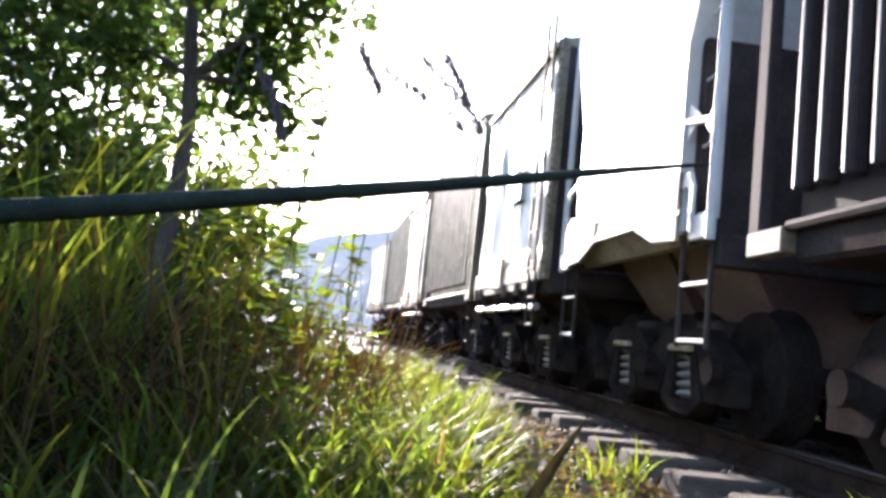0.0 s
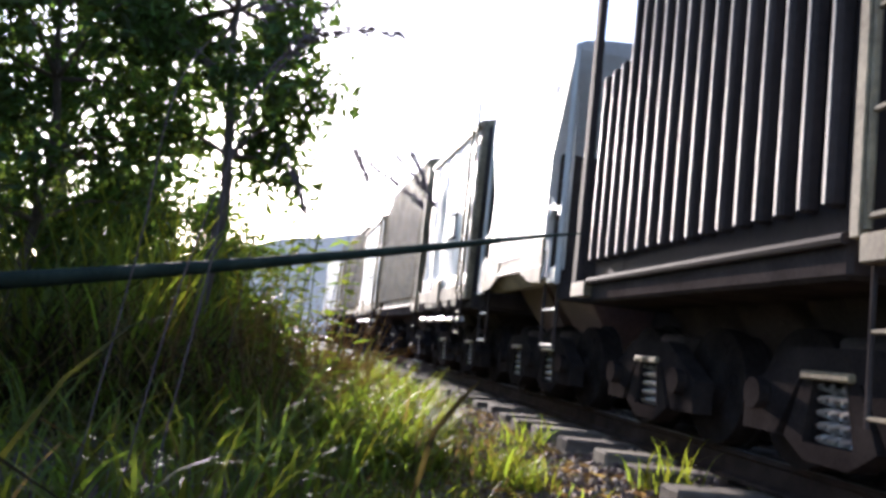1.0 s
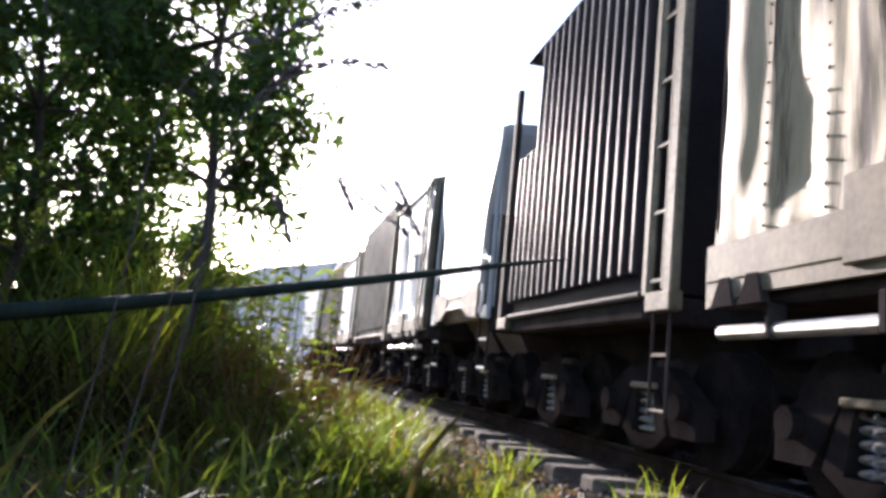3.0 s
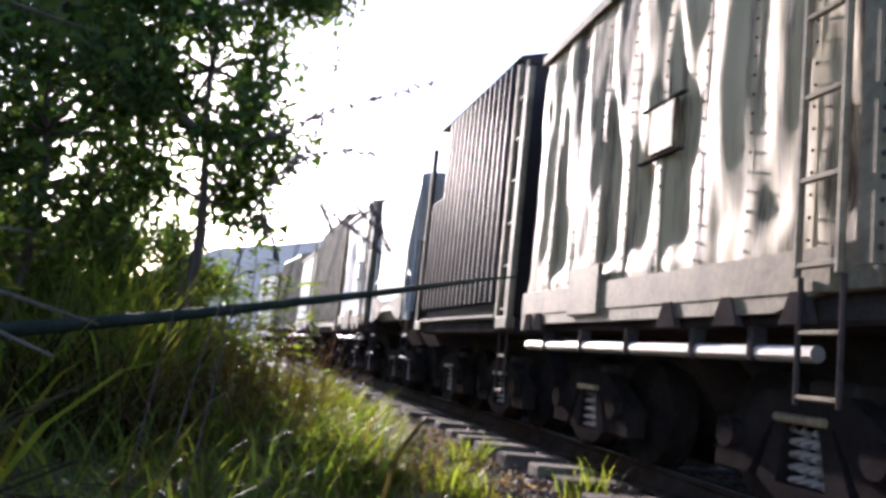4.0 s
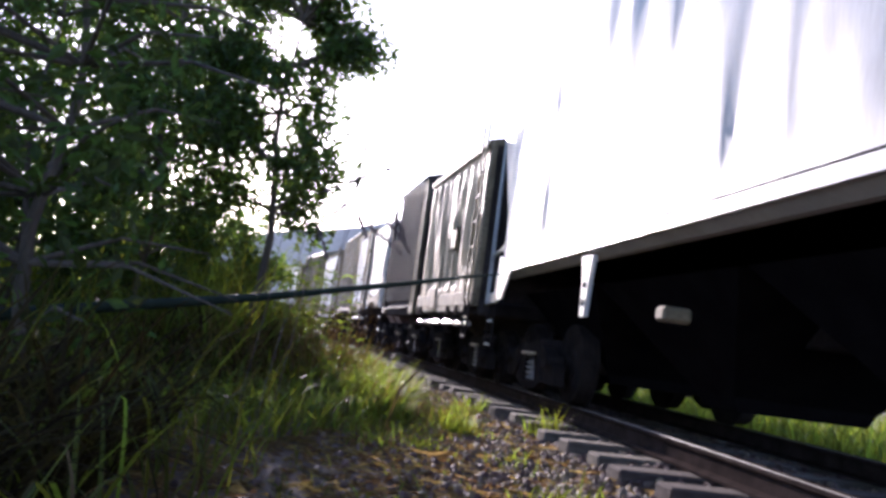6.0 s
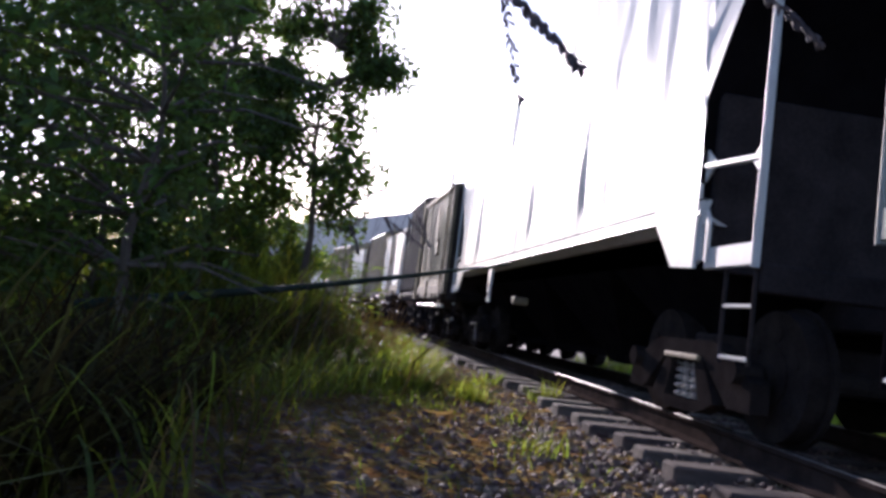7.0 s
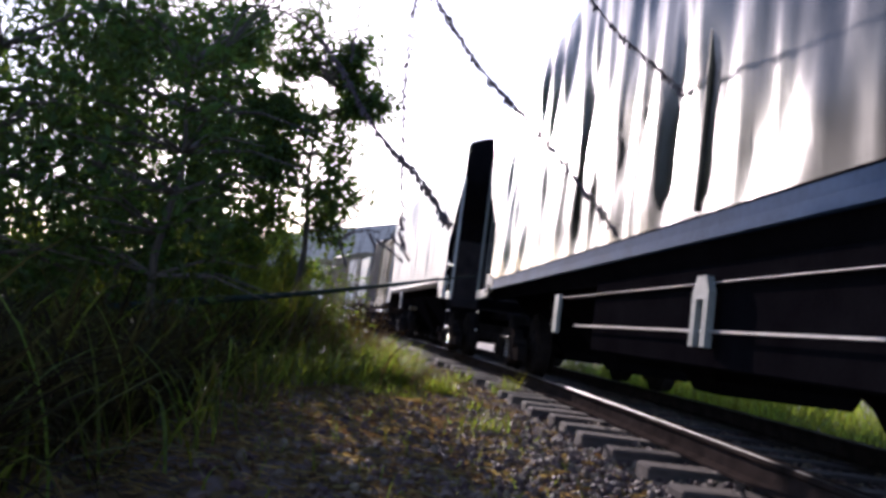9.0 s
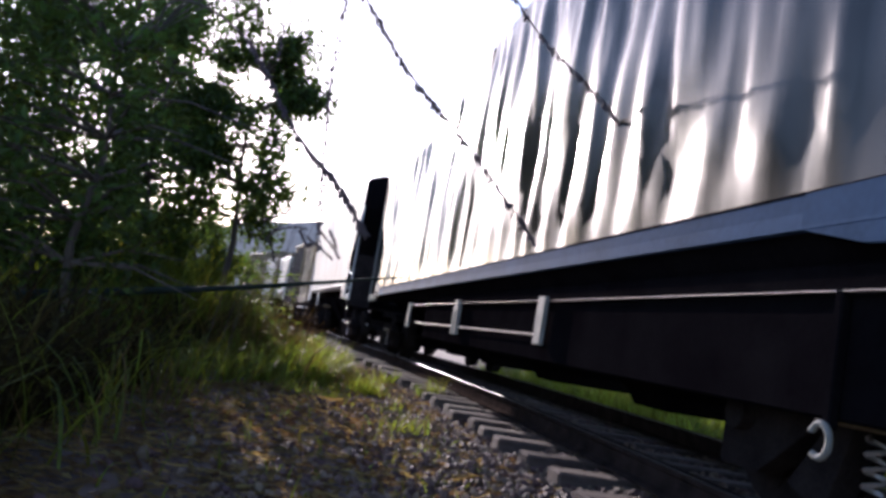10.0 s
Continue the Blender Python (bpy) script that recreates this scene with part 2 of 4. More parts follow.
def wheelset_mesh(r):
    bm = B()
    rod(bm, (-0.98, 0, 0), (0.98, 0, 0), 0.075, 10)
    for s in (-1, 1):
        rod(bm, (s * 0.80, 0, 0), (s * 0.93, 0, 0), r, 28)
        rod(bm, (s * 0.765, 0, 0), (s * 0.80, 0, 0), r + 0.028, 28)
        rod(bm, (s * 0.93, 0, 0), (s * 0.945, 0, 0), r * 0.45, 16)
        for k in range(6):
            a = k * math.pi / 3
            rod(bm, (s * 0.93, math.cos(a) * r * 0.65, math.sin(a) * r * 0.65), (s * 0.938, math.cos(a) * r * 0.65, math.sin(a) * r * 0.65), r * 0.12, 8)
    return finish(bm, "wheelset", M_GEAR)


def spring_mesh():
    verts, faces = [], []
    pts = [Vector((0.038 * math.cos(a), 0.038 * math.sin(a), 0.25 * a / (2 * math.pi * 4.5))) for a in [i * 2 * math.pi * 4.5 / 54 for i in range(55)]]
    tube(verts, faces, pts, [0.010] * len(pts), 5)
    me = bpy.data.meshes.new("spring")
    me.from_pydata(verts, [], faces)
    me.materials.append(M_BRIGHT)
    me.update()
    return me


def frame_meshes(wb):
    """The cast side frame of a bogie, the seat under its springs, an axle box."""
    h = wb / 2
    top, seat, axle = B(), B(), B()
    prism(top, [(-h - 0.16, 0.34), (-h - 0.16, 0.52), (-h * 0.55, 0.74), (h * 0.55, 0.74), (h + 0.16, 0.52), (h + 0.16, 0.34), (h - 0.12, 0.34), (h * 0.42, 0.60), (-h * 0.42, 0.60), (-h + 0.12, 0.34)], "x", -0.06, 0.06)
    prism(seat, [(-h * 0.62, 0.34), (-h * 0.38, 0.60), (-h * 0.22, 0.60), (-h * 0.34, 0.33), (h * 0.34, 0.33), (h * 0.22, 0.60), (h * 0.38, 0.60), (h * 0.62, 0.34), (h * 0.3, 0.25), (-h * 0.3, 0.25)], "x", -0.058, 0.058)
    rod(axle, (-0.1, 0, 0), (0.09, 0, 0), 0.075, 12, 0.06)
    return [finish(m, n, M_GEAR) for m, n in ((top, "side_frame"), (seat, "spring_seat"), (axle, "axle_box"))]


SPRING = spring_mesh()
WHEELS = {}               # running gear by wheelbase


def running_gear(root, places, wb):
    wheels = []
    if wb not in WHEELS:
        WHEELS[wb] = (wheelset_mesh(WHEEL_R if wb > 1.2 else 0.34), frame_meshes(wb), WHEEL_R if wb > 1.2 else 0.34)
    wmesh, fmesh, r = WHEELS[wb]
    for y in places:
        bm = B()
        box(bm, -1.0, 1.0, -0.16, 0.16, 0.62, 0.80, 0.02)
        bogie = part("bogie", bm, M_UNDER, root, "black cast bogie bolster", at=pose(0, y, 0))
        for s in (-1, 1):
            part("side_frame", fmesh[0], None, bogie, at=pose(s * 1.08, 0, 0))
            part("spring_seat", fmesh[1], None, bogie, at=pose(s * 1.08, 0, 0))
            for e in (-1, 1):
                part("axle_box", fmesh[2], None, bogie, at=pose(s * 1.10, e * wb / 2, r + 0.172))
            for dy in (-0.12, 0, 0.12):
                part("spring", SPRING, None, bogie, "bright coil spring", at=pose(s * 1.08, dy * wb / 1.5, 0.33))
            bm = B()
            box(bm, s * 1.03, s * 1.17, -0.17 * wb, 0.17 * wb, 0.60, 0.64, 0.01)
            part("spring_cap", bm, M_CREAM, bogie)
        for e in (-1, 1):
            w = part("wheelset", wmesh, None, root, at=pose(0, y + e * wb / 2, r + 0.172))
            wheels.append((w, y + e * wb / 2, r))
    return wheels


def ladder(root, y0, y1, z0, z1, x, steps, mat=M_WHITE, r=0.016, rail=None):
    bm = B()
    rod(bm, (x, y0, z0), (x, y0, z1), r, 6)
    lad = part("ladder", bm, rail or mat, root)
    bm = B()
    rod(bm, (x, y1, z0), (x, y1, z1), r, 6)
    part("stile", bm, rail or mat, lad)
    bm = B()
    rod(bm, (0, y0, 0), (0, y1, 0), r * 0.9, 6)
    rung = finish(bm, "rung", mat)
    for k in range(steps):
        part("rung", rung, None, lad, at=pose(x, 0, z0 + (z1 - z0) * (k + 0.12) / steps))
    return lad


def wagon_root(name, label, front, rear):
    root = new(name)
    root.empty_display_size = 0.3
    tagged(root, label, "freight wagon", "wagons of the train")
    return root, (front + rear) / 2, (front - rear) / 2


def hopper_shell(half, notch, z_low, z_notch, z_eave, z_roof, wave=0.012, step=0.09, seed=0, z_tip=3.33):
    """The body of a covered hopper: flat dented sides, a bowed roof, ends cut back under the overhanging top."""
    st = [-half, -half + notch * 0.5, -half + notch, -half + notch + 0.001]
    n = int((2 * half - 2 * notch) / step)
    st += [-half + notch + 0.001 + (2 * half - 2 * notch - 0.002) * i / n for i in range(1, n)]
    st += [half - notch - 0.001, half - notch, half - notch * 0.5, half]
    lv, rf = 18, 10
    verts, faces = [], []
    for j, y in enumerate(st):
        e = half - abs(y)
        zb = z_tip + (z_notch - z_tip) * min(e / notch, 1) if e <= notch else z_low
        ring = []
        for i in range(lv + 1):
            z = zb + (z_eave - zb) * i / lv
            q = min(1, (z - z_low) / 0.25, max(0, (z_eave - z) / 0.25)) * min(1, e / 0.5)
            d = wave * q * (noise.noise((y * 3.3 + seed, z * 0.5, 1.0)) + 0.42 * noise.noise((y * 7.5, z * 1.6, 7 + seed)) + 0.30 * noise.noise((y * 1.1, z * 0.9, 3 + seed)))
            ring.append((-HALF - d, z))
        for i in range(1, rf):
            a = math.pi * i / rf
            ring.append((-HALF * math.cos(a), z_eave + (z_roof - z_eave) * math.sin(a)))
        ring += [(-px, pz) for px, pz in ring[:lv + 1][::-1]]
        verts += [(px, y, pz) for px, pz in ring]
    n = len(ring)
    for j in range(len(st) - 1):
        for i in range(n):
            faces.append((j * n + i, (j + 1) * n + i, (j + 1) * n + (i + 1) % n, j * n + (i + 1) % n))
    idx = [1 if i == n - 1 else 0 for _ in range(len(st) - 1) for i in range(n)] + [1, 1]
    faces.append(tuple(range(n)))
    faces.append(tuple((len(st) - 1) * n + i for i in range(n))[::-1])
    return verts, faces, idx


def couplers(root, half, reach=0.17):
    for s in (-1, 1):
        bm = B()
        box(bm, -0.07, 0.07, s * (half - 0.5), s * (half + reach - 0.12), 0.86, 1.0, 0.02)
        box(bm, -0.13, 0.13, s * (half + reach - 0.14), s * (half + reach), 0.8, 1.04, 0.04)
        part("coupler", bm, M_UNDER, root)


def chutes(root, places, mat, width=1.1, low=0.42, length=1.5):
    for y in places:
        bm = B()
        a, b = [], []
        for z, hx, hy in ((1.3, width, length / 2), (low + 0.1, 0.55, 0.28), (low, 0.5, 0.25)):
            a.append([bm.verts.new((sx * hx, y + sy * hy, z)) for sx, sy in ((-1, -1), (1, -1), (1, 1), (-1, 1))])
        for r0, r1 in zip(a, a[1:]):
            for i in range(4):
                bm.faces.new((r0[i], r0[(i + 1) % 4], r1[(i + 1) % 4], r1[i]))
        bm.faces.new(a[0])
        bm.faces.new(a[-1][::-1])
        bmesh.ops.recalc_face_normals(bm, faces=bm.faces[:])
        part("hopper_chute", bm, mat, root)


def smooth_hopper(front, rear, name, label, shell_mat, sill_mat, notch=1.35, z_roof=3.95, seams=(), seed=0, wave=0.012, wb=1.6, posts=(), chute_mat=M_UNDER, end_mat=M_UNDER, bar_z=1.76, ladders=True, sill=(1.17, 1.30, 1.44), eave=3.38):
    root, mid, half = wagon_root(name, label, front, rear)
    nb = min(notch, half * 0.28)
    s0, s1, s2 = sill
    frame_mat = M_PLATE if sill_mat is M_SILLBLUE else M_WHITE
    v, f, idx = hopper_shell(half - 0.04, nb, s2 - 0.02, 2.25, eave, z_roof, wave, 0.07 if wave > 0.02 else 0.09, seed, min(3.33, eave - 0.05))
    body = raw("body", v, f, [shell_mat, end_mat], root, smooth=True, indices=idx)
    body.data.set_sharp_from_angle(angle=radians(35))
    for y in seams:                               # standing seams between the side sheets
        bm = B()
        box(bm, -HALF - 0.012, -HALF + 0.01, y - mid - 0.012, y - mid + 0.012, 1.44, eave - 0.02, 0.004)
        part("seam", bm, M_CREAM, body)
    for s in (-1, 1):
        bm = B()                                  # sill: upright flange above, plate that leans inwards below
        e = half - nb + 0.06
        zm = 0.5 * (s1 + s2) - 0.005
        prism(bm, [(s * (HALF + 0.022), s2), (s * (HALF + 0.022), zm), (s * (HALF + 0.032), s1), (s * (HALF - 0.02), s1), (s * (HALF - 0.05), s2)], "y", -e, e)
        sill_part = part("side_sill", bm, sill_mat, root, "broad side sill with a bent-out lower flange")
        # silver hopper: shade on this downward plate is painted near-black
        bm = B()
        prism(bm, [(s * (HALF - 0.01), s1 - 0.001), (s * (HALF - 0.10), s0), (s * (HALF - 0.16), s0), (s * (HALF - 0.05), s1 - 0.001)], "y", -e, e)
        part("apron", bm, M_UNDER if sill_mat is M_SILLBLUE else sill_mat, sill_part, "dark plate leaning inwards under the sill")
        bm = B()
        box(bm, s * (HALF - 0.02), s * (HALF + 0.025), -e, e, s2 - 0.012, s2 + 0.002, 0.003)
        part("sill_lip", bm, M_UNDER, root)
        for d in (-1, 1):
            bm = B()                              # end frame: corner post, platform beam, gusset
            rod(bm, (s * (HALF - 0.02), d * (half - 0.05), 1.15), (s * (HALF - 0.02), d * (half - 0.05), min(3.40, eave)), 0.026, 8)
            part("corner_post", bm, frame_mat, root, "pale tubular corner post")
            bm = B()
            box(bm, s * (HALF - 0.04), s * HALF, d * (half - 0.04), d * (half - nb + 0.12), 1.16, 1.29, 0.008)
            part("platform_beam", bm, M_WHITE if sill_mat is not M_SILLBLUE else M_PLATE, root, "pale platform beam")
            bm = B()
            g = d * (half - nb)
            ear = 0.10 if d > 0 or sill_mat is not M_SILLBLUE else -0.005
            prism(bm, [(g + d * 0.03, 1.17), (g + d * 0.03, s2 + ear), (g - d * 0.06, s2 + ear), (g - d * 0.62, s2 - 0.01), (g - d * 0.62, s1), (g - d * 0.30, 1.19)], "x", s * (HALF + 0.004), s * (HALF + 0.03))
            # silver hopper: front gusset greyer, rear bluer, painting the sky each reflects
            part("gusset", bm, M_PLATE if sill_mat is M_SILLBLUE and d > 0 else sill_mat, root, "gusset plate at the end of the sill")
            if ladders:
                ladder(root, d * (half - 0.16), d * (half - 0.50), 1.28, 2.75, s * (HALF - 0.10), 4, frame_mat, 0.012)
            ladder(root, d * (half - 0.08), d * (half - 0.42), 0.62, 1.20, s * (HALF - 0.05), 2, M_WHITE, 0.014, M_UNDER)
            if not bar_z:
                continue
            bm = B()
            rod(bm, (s * (HALF - 0.02), d * (half - 0.05), bar_z), (s * (HALF - 0.02), d * (half - nb), bar_z + 0.06), 0.022, 6)
            bar = part("grab_bar", bm, M_WHITE, root)
            for yy, zz, q in ((d * (half - 0.05), bar_z, -d), (d * (half - nb), bar_z + 0.06, d)):
                bm = B()
                prism(bm, [(yy, zz - 0.10), (yy, zz + 0.10), (yy + q * 0.12, zz + 0.012), (yy + q * 0.12, zz - 0.012)], "x", s * (HALF - 0.03), s * (HALF - 0.015))
                part("bar_gusset", bm, M_WHITE, bar)
            yy = d * (half - nb + 0.10)
            bm = B()
            prism(bm, [(yy - 0.07, 1.20), (yy - 0.07, 1.44), (yy - 0.03, 1.52), (yy + 0.03, 1.52), (yy + 0.07, 1.44), (yy + 0.07, 1.20), (yy + 0.03, 1.22), (yy + 0.03, 1.42), (yy, 1.45), (yy - 0.03, 1.42), (yy - 0.03, 1.22)], "x", s * (HALF - 0.01), s * (HALF + 0.015))
            part("slotted_bracket", bm, M_WHITE, root, "white bracket with an oval slot")
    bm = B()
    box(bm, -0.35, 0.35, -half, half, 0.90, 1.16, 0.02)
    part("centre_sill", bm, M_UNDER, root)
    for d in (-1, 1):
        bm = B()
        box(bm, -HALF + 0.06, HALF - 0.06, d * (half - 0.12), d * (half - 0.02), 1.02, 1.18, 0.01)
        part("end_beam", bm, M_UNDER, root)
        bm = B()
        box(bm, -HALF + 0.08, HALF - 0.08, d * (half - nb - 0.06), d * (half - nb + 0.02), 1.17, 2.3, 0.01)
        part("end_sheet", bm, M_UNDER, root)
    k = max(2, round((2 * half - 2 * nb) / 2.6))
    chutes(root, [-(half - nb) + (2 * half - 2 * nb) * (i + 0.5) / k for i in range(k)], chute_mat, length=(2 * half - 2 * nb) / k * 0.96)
    for y, kind in posts:
        bm = B()
        q = y - mid
        if kind == "post":
            box(bm, -HALF - 0.005, -HALF + 0.03, q - 0.08, q + 0.08, 0.73, 1.07, 0.006)
            part("bracket_plate", bm, M_PLATE, root, "plain pale grey bracket plate")
        elif kind == "taper":
            prism(bm, [(q - 0.13, s0), (q + 0.13, s0), (q + 0.08, 1.28), (q + 0.05, 0.97), (q - 0.05, 0.97), (q - 0.09, 1.28)], "x", -HALF - 0.02, -HALF + 0.02)
            part("hanging_bracket", bm, M_WHITE, root, "tapered white bracket with bolt holes")
            # near-black discs on the plate paint the dark of its holes
            for z in (1.08, 1.22):
                bm = B()
                rod(bm, (-HALF - 0.026, q, z), (-HALF - 0.018, q, z), 0.028, 10)
                part("bolt_hole_disc", bm, M_UNDER, root)
        elif kind == "fork":
            prism(bm, [(q - 0.10, 0.72), (q - 0.10, 1.0), (q - 0.055, 1.08), (q + 0.055, 1.08), (q + 0.10, 1.0), (q + 0.10, 0.72), (q + 0.045, 0.72), (q + 0.045, 0.96), (q - 0.045, 0.96), (q - 0.045, 0.72)], "x", -HALF - 0.01, -HALF + 0.03)
            part("fork_bracket", bm, M_PLATE, root, "pale grey forked bracket")
        elif kind == "box":
            box(bm, -HALF + 0.1, -HALF + 0.3, q - 0.07, q + 0.07, 0.95, 1.05, 0.02)
            part("valve_box", bm, M_CREAM, root)
        elif kind == "rods":
            rod(bm, (-HALF + 0.02, q, 0.80), (-HALF + 0.02, q - 5.3, 0.80), 0.008, 6)
            part("brake_rod", bm, M_BRIGHT, root, "thin bright brake rod")
            bm = B()
            box(bm, -HALF + 0.02, -HALF + 0.10, q + 0.6, q - 9.4, 1.044, 1.048, 0.001)
            part("frame_flange", bm, M_BRIGHT, root)
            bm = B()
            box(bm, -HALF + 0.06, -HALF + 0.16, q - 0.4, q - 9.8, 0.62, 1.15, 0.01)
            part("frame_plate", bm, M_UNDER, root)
        elif kind == "hose":
            v, f = [], []
            ring = [Vector((-HALF + 0.01, q + 0.048 * math.cos(a), 0.55 + 0.055 * math.sin(a))) for a in [0.5 + 0.27 * i for i in range(19)]]
            tube(v, f, ring, [0.013] * len(ring), 6)
            raw("brake_hose", v, f, M_PLATE, root, smooth=True)["label"] = "pale curled brake hose"
            box(bm, -HALF + 0.02, -HALF + 0.06, q - 0.02, q + 0.02, 0.59, 1.06, 0.006)
            part("hose_bracket", bm, M_UNDER, root)
        elif kind == "badge":
            box(bm, -HALF - 0.047, -HALF - 0.03, q - 0.17, q + 0.17, 1.22, 1.33, 0.004)
            badge = part("maker_plate", bm, M_TAG, root, "small dark maker's plate with pale bars")
            for i in range(6):
                bm = B()
                box(bm, -HALF - 0.05, -HALF - 0.044, q + 0.125 - i * 0.05 - 0.010, q + 0.125 - i * 0.05 + 0.010, 1.255, 1.300, 0.002)
                part("bar", bm, M_PLATE, badge)
    couplers(root, half, 0.64 if half > 4 else 0.17)
    wheels = running_gear(root, [half - nb * 0.5 - wb / 2 - 0.25, -(half - nb * 0.5 - wb / 2 - 0.25)], wb)
    WAGONS.append((root, mid, wheels))
    return root


def ribbed_wagon(front, rear, name, label, ribs=17, mat=M_RIB, top=3.62, notch=True):
    root, mid, half = wagon_root(name, label, front, rear)
    a, b = half - 0.30, -half + 0.42                # body between the two platforms
    bm = B()
    box(bm, -HALF + 0.07, HALF - 0.07, b, a - (0.55 if notch else 0), 1.16, top - 0.03, 0.01)
    if notch:
        box(bm, -HALF + 0.07, HALF - 0.07, a - 0.56, a, 1.16, 2.66, 0.01)
    body = part("body", bm, mat, root)
    bm = B()                                      # roof
    prism(bm, [(-HALF, top - 0.04), (-HALF + 0.05, top + 0.02), (-0.5, top + 0.28), (0.5, top + 0.28), (HALF - 0.05, top + 0.02), (HALF, top - 0.04)], "y", b - 0.02, a)
    part("roof", bm, mat, root)
    sp = (a - b) / ribs
    for i in range(ribs):
        y = b + sp * (i + 0.5)
        zt = 2.63 if notch and y > a - 0.56 else top - 0.05
        for s in (-1, 1):
            bm = B()
            box(bm, s * (HALF - 0.07), s * HALF, y - sp * 0.16, y + sp * 0.16, 1.26, zt, 0.012)
            part("rib", bm, mat, body)
            # pale strip on the sunward edge paints the glare each rib catches
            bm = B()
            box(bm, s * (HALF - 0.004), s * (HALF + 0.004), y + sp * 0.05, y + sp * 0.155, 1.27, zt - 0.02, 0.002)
            part("edge_glare", bm, M_RIBEDGE, body, "pale strip painted as sun glare on a rib")
    for s in (-1, 1):
        bm = B()
        rod(bm, (s * (HALF - 0.03), b, 1.13), (s * (HALF - 0.03), a, 1.13), 0.025, 8)
        part("grab_rail", bm, mat, root)
        for d, e in ((1, half), (-1, -half)):
            bm = B()
            box(bm, s * (HALF - 0.06), s * HALF, e - d * 0.10, e, 1.02, 3.40, 0.01)
            part("corner_post", bm, mat if d > 0 else M_CREAM, root)
            bm = B()
            box(bm, s * (HALF - 0.08), s * (HALF + 0.004), e, e - d * 0.30, 1.02, 1.13, 0.008)
            part("platform_beam", bm, M_CREAM, root)
        bm = B()
        box(bm, s * (HALF - 0.05), s * (HALF - 0.01), b - 0.10, b - 0.04, 1.12, top - 0.1, 0.006)
        part("ladder_post", bm, M_CREAM, root)
        ladder(root, b - 0.12, -half + 0.14, 1.15, 3.5, s * (HALF - 0.03), 6, M_CREAM)
        ladder(root, -half + 0.08, -half + 0.28, 0.45, 1.05, s * (HALF - 0.05), 2, M_CREAM, 0.011, M_UNDER)
    bm = B()
    box(bm, -0.35, 0.35, -half, half, 0.86, 1.14, 0.02)
    part("centre_sill", bm, M_UNDER, root)
    bm = B()
    box(bm, -HALF + 0.05, HALF - 0.05, b, a, 0.98, 1.15, 0.02)
    part("underframe", bm, M_UNDER, root)
    chutes(root, [-(half - 1.1), 0, half - 1.1], M_UNDER, 1.2, 0.4, 1.1)
    couplers(root, half)
    WAGONS.append((root, mid, running_gear(root, [half - 0.85, -half + 0.85], 1.0)))
    return root


